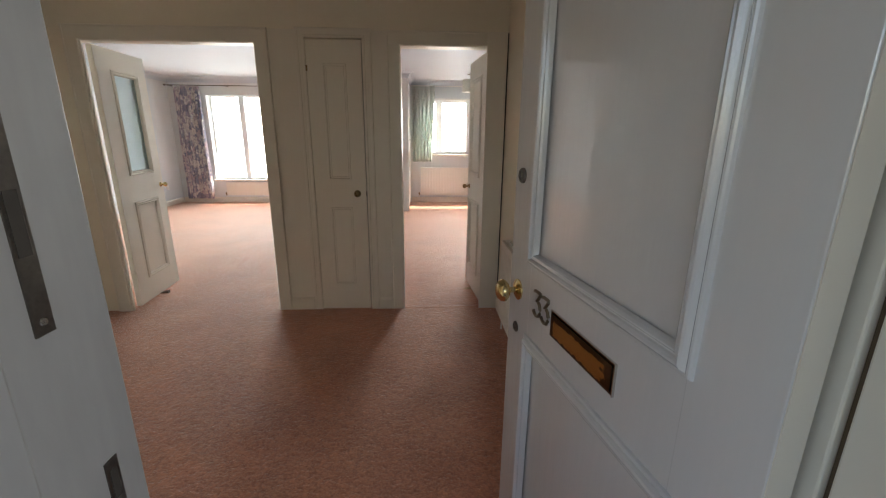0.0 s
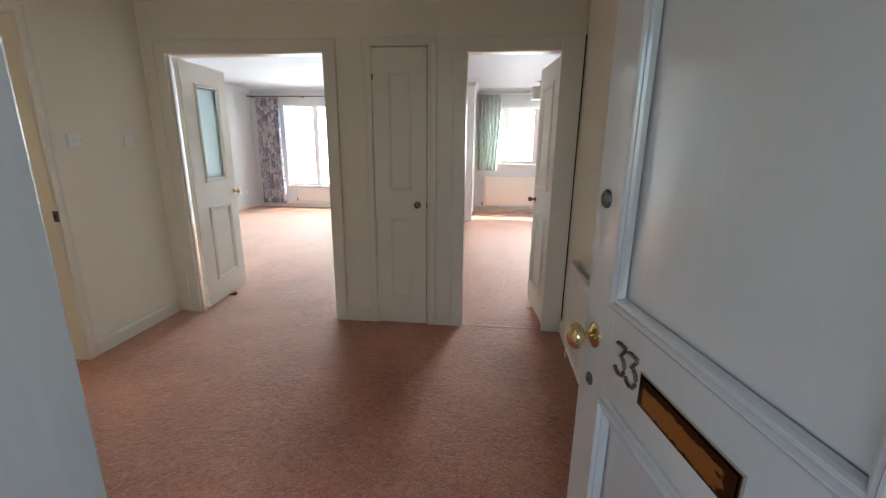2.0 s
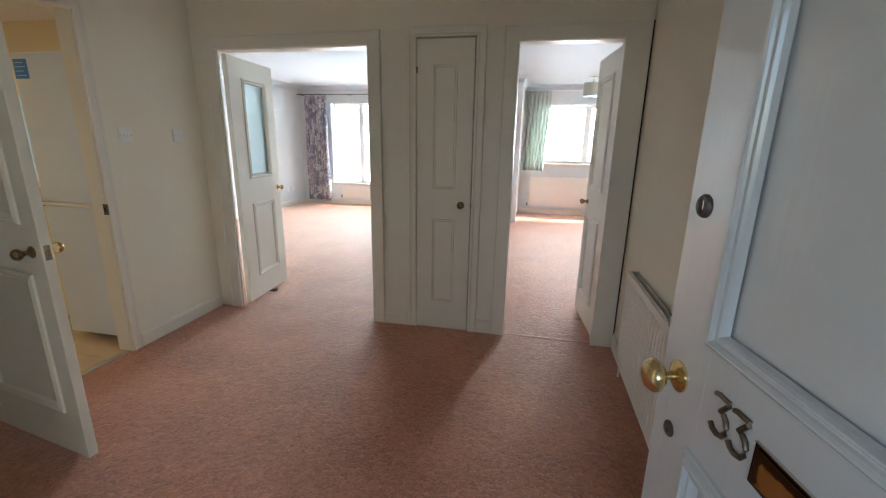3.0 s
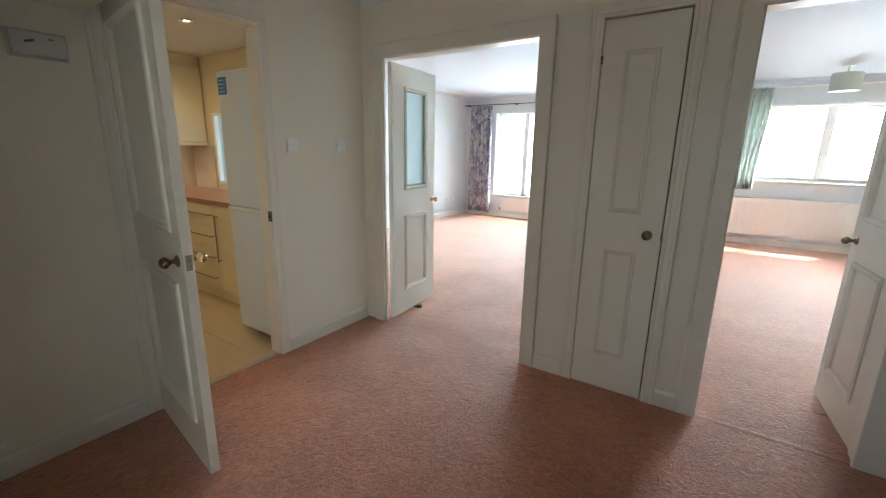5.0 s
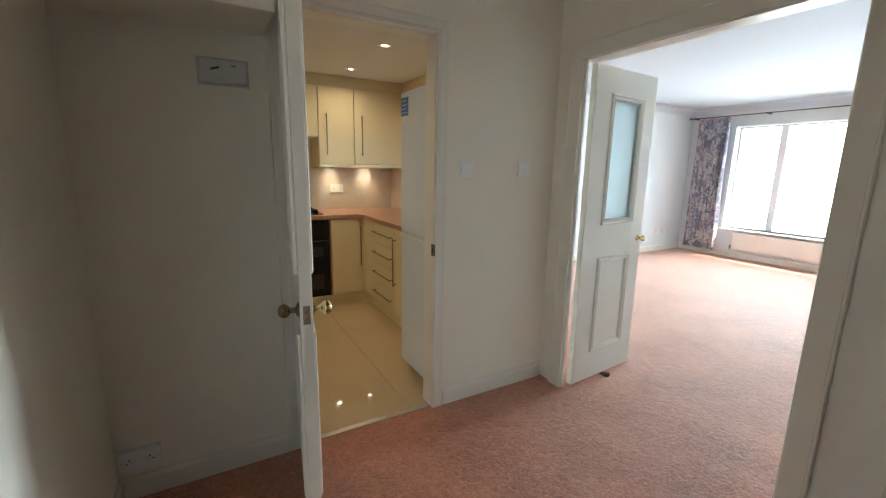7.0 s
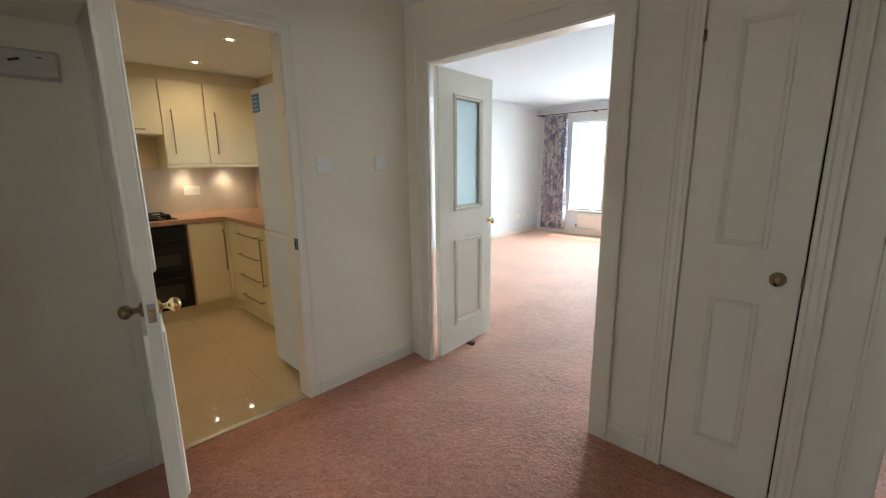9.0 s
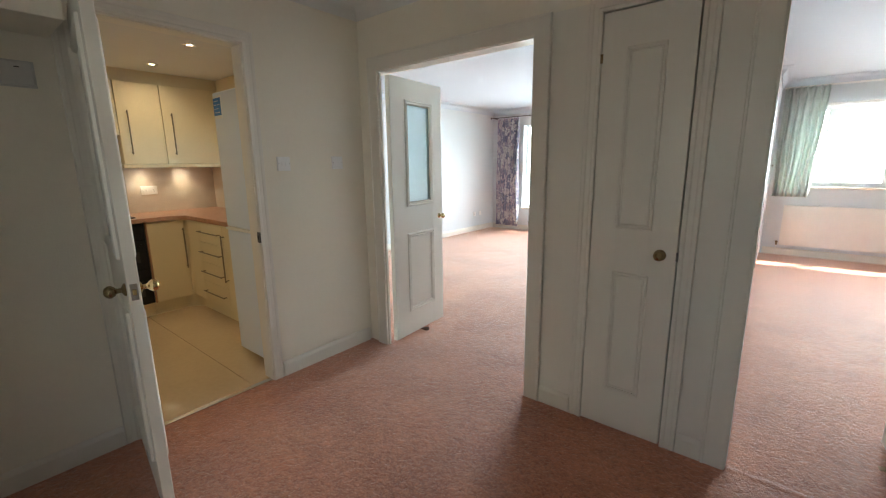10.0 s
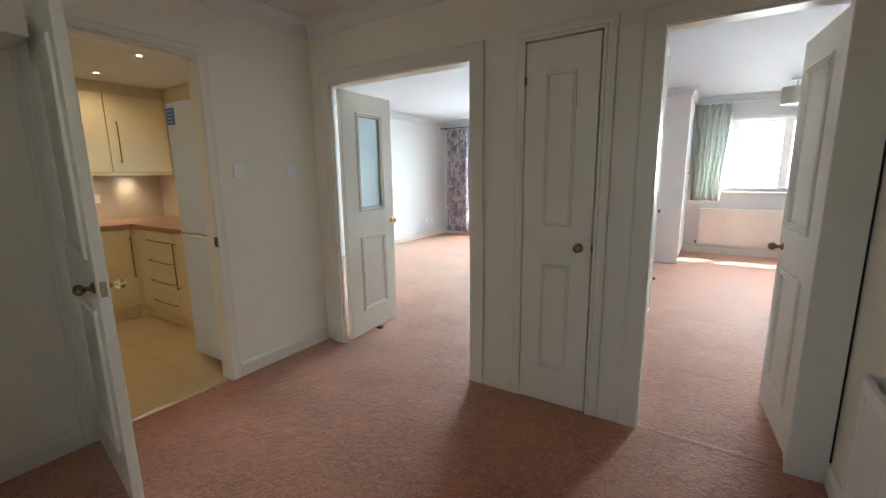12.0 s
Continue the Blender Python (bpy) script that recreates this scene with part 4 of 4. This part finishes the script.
WEST = lambda y, z: pose(-2.185, y, z, 0, 0, 90)
plate("light_switch", WEST(2.772, 1.386), 0.086, 0.086, "white two-gang light switch on the cream wall", "light switch", rockers=(-0.012, 0.012), depth=0.012)
plate("light_switch", WEST(3.178, 1.390), 0.086, 0.086, "white light switch beside the living room doorway", "light switch", rockers=(0.0,), depth=0.012)
plate("double_socket", WEST(1.185, 0.185), 0.146, 0.086, "white double wall socket low in the alcove", "wall socket", rockers=(-0.02, 0.02), holes=True, depth=0.03)
plate("wall_socket", pose(-4.65, 8.42, 0.35, 0, 0, 90), 0.086, 0.086, "white wall socket low on the living room wall", "wall socket", rockers=(0.02,), holes=True)
plate("wall_socket", pose(-4.65, 8.62, 0.35, 0, 0, 90), 0.086, 0.086, "white aerial socket low on the living room wall", "wall socket")
plate("double_socket", pose(-4.772, 2.77, 1.145, 0, 0, 90), 0.146, 0.086, "white double socket on the kitchen splashback", "wall socket", rockers=(-0.02, 0.02), holes=True)

cb = empty("door_chime", pose(-2.185, 1.61, 1.748, 0, 0, 90), "cream plastic chime box high in the alcove, toned down for shade", "wall unit")
part("cover", boxes((-0.085, 0.085, -0.035, 0, -0.045, 0.045), bevel=0.006), M_CHIME, cb)
part("backplate", boxes((-0.092, 0.092, -0.006, 0, -0.052, 0.052), bevel=0.002), M_CHIME, cb)
part("vent", moved(boxes((-0.016, 0.016, -0.0365, -0.0345, -0.004, 0.004), bevel=0.001), pose(-0.03, 0, 0.008, 0, -18, 0)), M_DARK, cb)
part("indicator", boxes((0.028, 0.044, -0.0365, -0.0345, 0.02, 0.024)), M_DARK, cb)


def wedge(m, label, mat):
    bm = bmesh.new()
    pts = [(0, 0, 0), (0.10, 0, 0), (0.10, 0, 0.026)]
    a = [bm.verts.new(p) for p in pts]
    b = [bm.verts.new((x, y + 0.032, z)) for x, y, z in pts]
    bm.faces.new(a), bm.faces.new(b)
    for i in range(3):
        bm.faces.new((a[i], a[(i + 1) % 3], b[(i + 1) % 3], b[i]))
    ob = part("door_wedge", bm, mat)
    ob.matrix_basis = m
    return tagged(ob, label, "door wedge")


wedge(pose(-2.03, 3.80, -0.002, 0, 0, 0), "small dark wooden wedge under the living room door", M_WOOD)
wedge(pose(0.745, 3.84, -0.002, 0, 0, 0), "small pale wooden wedge under the bedroom door", M_PINE)

# ---- bedroom ----
def wardrobe(name, x0, x1, y0, y1, z1, doors, label):
    """Fitted wardrobe, doors facing +x."""
    w = empty(name, pose(x0, y0, 0), label, "wardrobe")
    dx, dy = x1 - x0, y1 - y0
    part("carcass", boxes((0, dx - 0.022, 0, dy, 0, z1), bevel=0.002), M_WARDROBE, w)
    for i in range(doors):
        a, b = dy * i / doors + 0.003, dy * (i + 1) / doors - 0.003
        for z0, zt in ((0.10, 0.52), (0.53, z1 - 0.03)):
            d = part("door", boxes((dx - 0.021, dx, a, b, z0, zt), bevel=0.003), M_WARDROBE, w)
            bm = bmesh.new()
            sweep(bm, [(a + 0.07, z0 + 0.07), (b - 0.07, z0 + 0.07), (b - 0.07, zt - 0.07), (a + 0.07, zt - 0.07)], [(0, 0), (0.004, 0.010), (0.014, 0.010), (0.022, 0.0)], lambda p, q, hh: (dx + hh, p, q))
            part("panel_moulding", bm, M_WARDROBE, d)
            part("handle", moved(lathe([(0.006, 0), (0.006, 0.012), (0.014, 0.018), (0.014, 0.026), (0, 0.030)], 14), Matrix.Translation((dx, b - 0.05, min(1.02, zt - 0.08))) @ pose(0, 0, 0, 0, 90, 0)), M_STEEL, d, smooth=True)
    return w


wardrobe("fitted_wardrobe", -0.545, 0.064, 3.62, 5.10, 2.34, 3, "white fitted wardrobe with moulded panel doors")
tall = empty("tall_cupboard", pose(-0.545, 7.97, 0), "plain white tall fitted cupboard beside the bedroom window", "cupboard")
part("end_panel", boxes((0, 0.645, 0, 0.02, 0, CEIL), bevel=0.002), M_WARDROBE, tall)
part("carcass", boxes((0, 0.622, 0.021, 1.178, 0, CEIL)), M_WARDROBE, tall)
for i in range(2):
    d = part("door", boxes((0.623, 0.644, 0.024 + i * 0.577, 0.595 + i * 0.577, 0.08, 2.34), bevel=0.003), M_WARDROBE, tall)
    part("handle", moved(lathe([(0.006, 0), (0.006, 0.012), (0.014, 0.018), (0.014, 0.026), (0, 0.030)], 14), Matrix.Translation((0.644, 0.55 + i * 0.09, 1.3)) @ pose(0, 0, 0, 0, 90, 0)), M_CHROME, d, smooth=True)

cl = empty("ceiling_light", pose(1.225, 8.17, CEIL), "sage fabric drum shade ceiling light", "ceiling light")
part("ceiling_rose", lathe([(0, 0), (0.06, 0), (0.06, -0.012), (0.03, -0.022), (0, -0.022)]), M_PLASTIC, cl, smooth=True)
part("stem", tube([(0, 0, -0.02), (0, 0, -0.16)], 0.008), M_PLASTIC, cl)
sh = part("shade", lathe([(0.145, -0.095), (0.147, -0.095), (0.147, -0.305), (0.145, -0.305), (0.145, -0.095)], 40), M_SHADE, cl, smooth=True)
part("diffuser", lathe([(0, -0.293), (0.1445, -0.293), (0.1445, -0.297), (0, -0.297)], 40), M_PLASTIC, cl)
part("spider", boxes((-0.145, 0.145, -0.004, 0.004, -0.130, -0.125), (-0.004, 0.004, -0.145, 0.145, -0.136, -0.131)), M_PLASTIC, cl)

# ---- kitchen ----
BX, BY = -4.175, 2.868                   # fronts of the two runs of base units
def bar_handle(parent, p0, p1, out, mat=None):
    p0, p1, o = Vector(p0), Vector(p1), Vector(out)
    d = (p1 - p0).normalized()
    bm = tube([p0 + o - d * 0.015, p1 + o + d * 0.015], 0.006)
    for p in (p0, p1):
        k = tube([p, p + o], 0.005)
        me = bpy.data.meshes.new("tmp")
        k.to_mesh(me)
        k.free()
        bm.from_mesh(me)
    return part("handle", bm, mat or M_HANDLE, parent, smooth=True)


# far run, facing east
ov = empty("oven", pose(BX, 1.93, 0), "black glass built-in double oven under the worktop", "oven")
part("body", boxes((-0.56, -0.02, 0.0, 0.595, 0.13, 0.883)), M_BLACK, ov)
part("plinth", boxes((-0.07, -0.055, 0.0, 0.598, 0, 0.128)), M_CREAM, ov)
for z0, z1 in ((0.15, 0.46), (0.47, 0.73)):
    d = part("door", boxes((-0.02, 0.0, 0.004, 0.591, z0, z1), bevel=0.003), M_BLACK, ov)
    part("viewing_window", boxes((-0.001, 0.002, 0.07, 0.525, z0 + 0.06, z1 - 0.10)), M_OVEN, d, "dark viewing glass")
    bar_handle(d, (0.0, 0.05, z1 - 0.04), (0.0, 0.545, z1 - 0.04), (0.035, 0, 0), M_BLACK)
cpn = part("control_panel", boxes((-0.02, 0.0, 0.004, 0.591, 0.735, 0.855), bevel=0.003), M_BLACK, ov)
for i in range(5):
    part("control_knob", moved(lathe([(0.018, 0), (0.016, 0.016), (0, 0.017)], 14), Matrix.Translation((0, 0.1 + i * 0.1, 0.795)) @ pose(0, 0, 0, 0, 90, 0)), M_BLACK, cpn, smooth=True)


def base_unit(name, m, w, label, fronts, depth=0.56):
    """Base cabinet along local x, front towards local -y; fronts are (x0, x1, z0, z1, handle)."""
    u = empty(name, m, label, "kitchen cabinet", "kitchen base units")
    part("body", boxes((0.001, w - 0.001, 0.02, depth, 0.13, 0.883)), M_CREAM, u)
    part("plinth", boxes((0, w, 0.055, 0.07, 0, 0.128)), M_CREAM, u)
    for x0, x1, z0, z1, kind in fronts:
        d = part("drawer" if kind == "drawer" else "door", boxes((x0 + 0.002, x1 - 0.002, 0, 0.019, z0 + 0.002, z1 - 0.002), bevel=0.003), M_CREAM, u)
        if kind == "drawer":
            bar_handle(d, (x0 + 0.055, 0, z1 - 0.088), (x1 - 0.055, 0, z1 - 0.088), (0, -0.03, 0))
        elif kind == "right":
            bar_handle(d, (x1 - 0.022, 0, z1 - 0.453), (x1 - 0.022, 0, z1 - 0.093), (0, -0.03, 0))
        elif kind == "left":
            bar_handle(d, (x0 + 0.032, 0, z1 - 0.48), (x0 + 0.032, 0, z1 - 0.097), (0, -0.03, 0))
    return u


FAR = lambda y: Matrix.Translation((BX, y, 0)) @ pose(0, 0, 0, 0, 0, 90)
cu = base_unit("kitchen_base_cabinet", FAR(2.53), 0.315, "cream base cabinet with a tall bar handle", [(0.01, 0.315, 0.13, 0.883, "right")])
part("end_strip", boxes((-0.003, 0.009, -0.001, 0.019, 0.13, 0.883)), M_WORKTOP, cu, "narrow brown edge strip")
base_unit("kitchen_base_cabinet", FAR(0.95), 0.975, "cream base cabinet beside the oven", [(0.0, 0.487, 0.13, 0.883, "right"), (0.488, 0.975, 0.13, 0.883, "left")])


def corner_panel(parent, name, x, y, r, z0, z1, t=0.018):
    """A concave quarter-round panel that joins two runs of fronts."""
    bm = bmesh.new()
    rows = []
    for n in range(9):
        q = math.radians(90 + 90 * n / 8)
        rows.append([bm.verts.new((x + r + rr * math.cos(q), y - r + rr * math.sin(q), z)) for rr, z in ((r, z0), (r, z1), (r + t, z1), (r + t, z0))])
    for p, q in zip(rows, rows[1:]):
        for n in range(4):
            bm.faces.new((p[n], p[(n + 1) % 4], q[(n + 1) % 4], q[n]))
    bm.faces.new(rows[0])
    bm.faces.new(rows[-1])
    return part(name, bm, M_CREAM, parent, smooth=True)


DX = 0.26                                # from the corner to the drawers
dr = [(DX, DX + 0.50, 0.13 + i * 0.188, 0.13 + (i + 1) * 0.188, "drawer") for i in range(4)]
du = base_unit("kitchen_drawer_unit", pose(BX, BY, 0), DX + 0.50, "cream four-drawer kitchen base unit with a rounded corner post", dr, 0.54)
part("filler", boxes((0.024, DX - 0.002, 0.001, 0.019, 0.13, 0.883)), M_CREAM, du)
corner_panel(du, "corner_post", 0, 0, 0.022, 0.13, 0.883)
corner_panel(du, "corner_plinth", -0.055, 0.055, 0.14, 0, 0.128)
base_unit("kitchen_base_cabinet", pose(BX + DX + 0.502, BY, 0), 0.60, "cream base cabinet beside the fridge", [(0.0, 0.598, 0.13, 0.883, "left")], 0.54)
bm = bmesh.new()
outline = [(-4.778, 0.92), (BX + 0.02, 0.92), (BX + 0.02, BY - 0.12), (BX + 0.032, BY - 0.075), (BX + 0.065, BY - 0.038), (BX + 0.11, BY - 0.025), (-2.77, BY - 0.025), (-2.77, 3.42), (-4.778, 3.42)]
fs = bm.faces.new([bm.verts.new((x, y, 0.887)) for x, y in outline])
r = bmesh.ops.extrude_face_region(bm, geom=[fs])
bmesh.ops.translate(bm, vec=(0, 0, 0.038), verts=[v for v in r["geom"] if isinstance(v, bmesh.types.BMVert)])
bmesh.ops.bevel(bm, geom=bm.edges[:], offset=0.004, segments=2, affect="EDGES")
tagged(part("kitchen_worktop", bm, M_WORKTOP), "L-shaped terracotta speckled worktop over the base units", "worktop")
tagged(part("splashback", boxes((-4.779, -4.769, 0.92, 3.42, 0.925, 1.375), (-4.769, -4.34, 3.409, 3.42, 0.925, 1.375)), M_SPLASH), "pale stone splashback above the worktop", "splashback", kind="structure")

hb = empty("gas_hob", pose(-4.50, 2.20, 0.925), "black gas hob with iron pan supports", "hob")
part("hob_plate", boxes((-0.25, 0.25, -0.29, 0.29, 0, 0.008), bevel=0.003), M_BLACK, hb)
for sx in (-0.12, 0.12):
    for sy in (-0.14, 0.14):
        bn = part("burner", moved(lathe([(0.045, 0.008), (0.045, 0.016), (0.032, 0.018), (0.032, 0.026), (0, 0.027)], 18), Matrix.Translation((sx, sy, 0))), M_IRON, hb, smooth=True)
        part("pan_support", boxes((sx - 0.10, sx + 0.10, sy - 0.005, sy + 0.005, 0.030, 0.042), (sx - 0.005, sx + 0.005, sy - 0.12, sy + 0.12, 0.030, 0.042), (sx - 0.10, sx - 0.09, sy - 0.005, sy + 0.005, 0.008, 0.03), (sx + 0.09, sx + 0.10, sy - 0.005, sy + 0.005, 0.008, 0.03), (sx - 0.005, sx + 0.005, sy - 0.12, sy - 0.11, 0.008, 0.03), (sx - 0.005, sx + 0.005, sy + 0.11, sy + 0.12, 0.008, 0.03)), M_IRON, hb)
for i in range(4):
    part("control_knob", moved(lathe([(0.018, 0.008), (0.015, 0.032), (0, 0.033)], 14), Matrix.Translation((-0.12 + 0.08 * i, 0.255, 0))), M_BLACK, hb, smooth=True)


def wall_unit(name, y0, y1, z0, z1, label, handle, x=-4.45):
    u = empty(name, pose(-4.778, y0, z0), label, "kitchen cabinet", "kitchen wall units")
    d, w, h = x + 4.778, y1 - y0, z1 - z0
    part("body", boxes((0, d - 0.02, 0.001, w - 0.001, 0, h)), M_CREAM, u)
    dd = part("door", boxes((d - 0.019, d, 0.002, w - 0.002, 0.002, h - 0.002), bevel=0.003), M_CREAM, u)
    if handle == "bar":
        bar_handle(dd, (d, 0.075, 0.105), (d, 0.075, 0.465), (0.03, 0, 0))
    else:
        bar_handle(dd, (d, w * 0.25, 0.04), (d, w * 0.75, 0.04), (0.03, 0, 0))
    return u


wall_unit("kitchen_wall_cabinet", 2.522, 2.877, 1.405, 2.14, "cream wall cabinet with a slim bar handle", "bar")
wall_unit("kitchen_wall_cabinet", 2.880, 3.412, 1.405, 2.14, "cream corner wall cabinet with a slim bar handle", "bar")
wall_unit("kitchen_hood_cabinet", 1.92, 2.519, 1.665, 2.14, "short cream cabinet over the hob", "flat")
wall_unit("kitchen_wall_cabinet", 1.30, 1.917, 1.405, 2.14, "cream wall cabinet beside the hood", "bar")
tagged(part("cabinet_pelmet", boxes((-4.778, -4.445, 2.515, 3.412, 1.372, 1.403), bevel=0.002), M_CREAM), "cream light pelmet under the wall cabinets", "pelmet")
structure("bulkhead_kitchen", boxes((-4.778, -4.47, 1.30, 3.418, 2.142, 2.249)), M_KITCHEN, "warm cream boxing between wall cabinets and ceiling")

fr = empty("fridge_freezer", pose(-2.765, 2.64, 0), "tall white fridge freezer with a blue label", "fridge freezer")
part("body", boxes((0.002, 0.468, 0.06, 0.66, 0.06, 1.85), bevel=0.006), M_FRIDGE, fr)
up = part("fridge_door", boxes((0, 0.47, 0, 0.056, 0.962, 1.852), bevel=0.008), M_FRIDGE, fr)
lo = part("freezer_door", boxes((0, 0.47, 0, 0.056, 0.050, 0.938), bevel=0.008), M_FRIDGE, fr)
part("handle_recess", boxes((0.0, 0.46, -0.010, 0.02, 0.940, 0.958), bevel=0.004), M_PLASTIC, lo, "white grip strip")
# kickboard coloured near-black for the shaded gap under the doors
part("kickboard", boxes((0.01, 0.46, 0.11, 0.13, 0.0, 0.06)), M_DARK, fr)
lb = part("energy_label", boxes((0.008, 0.120, -0.0015, 0.0, 1.685, 1.83)), M_WHITE, up, "blue and white sticker")
part("label_panel", boxes((0.012, 0.116, -0.0025, -0.0016, 1.705, 1.815)), M_BLUE, lb)
for i in range(4):
    part("label_bar", boxes((0.022, 0.100 - 0.014 * (i % 2), -0.0032, -0.0026, 1.722 + i * 0.024, 1.725 + i * 0.024)), M_WHITE, lb)


for y in (2.70, 3.08):
    pk = empty("puck_light", pose(-4.68, y, 1.375), "small round cabinet light under the wall unit, lit", "cabinet light", "under-cabinet lights")
    part("rim", lathe([(0.020, -0.001), (0.022, -0.007), (0.030, -0.006), (0.032, 0.0)], 20), M_CHROME, pk, smooth=True)
    part("lens", lathe([(0, -0.004), (0.020, -0.004), (0.020, -0.002), (0, -0.002)], 20), M_GLOW, pk)


def downlight(x, y, z):
    d = empty("downlight", pose(x, y, z), "round chrome recessed downlight, lit", "downlight", "kitchen downlights")
    part("bezel", lathe([(0.020, -0.001), (0.022, -0.005), (0.040, -0.006), (0.046, -0.003), (0.046, 0.0)], 28), M_CHROME, d, smooth=True)
    part("bulb", lathe([(0, -0.0025), (0.0195, -0.0025), (0.0195, -0.001), (0, -0.001)], 24), M_GLOW, d)
    return d


# the last two, at y = 1.6, are added out of view
for x, y in ((-3.235, 2.724), (-4.11, 2.748), (-3.2, 1.6), (-4.2, 1.6)):
    downlight(x, y, 2.25)

# ---- kitchen floor, in long tiles ----
kf = structure("floor_kitchen", boxes((-4.78, -2.237, 0.90, 3.42, -0.05, -0.004)), M_GROUT, "glossy cream tiled kitchen floor")
rows = (0.90, 1.257, 1.857, 2.457, 3.057, 3.42)
for y0, y1 in zip(rows, rows[1:]):
    part("tile", boxes((-4.78, -2.238, y0 + 0.0015, y1 - 0.0015, -0.004, 0.0), bevel=0.001), M_TILE, kf)
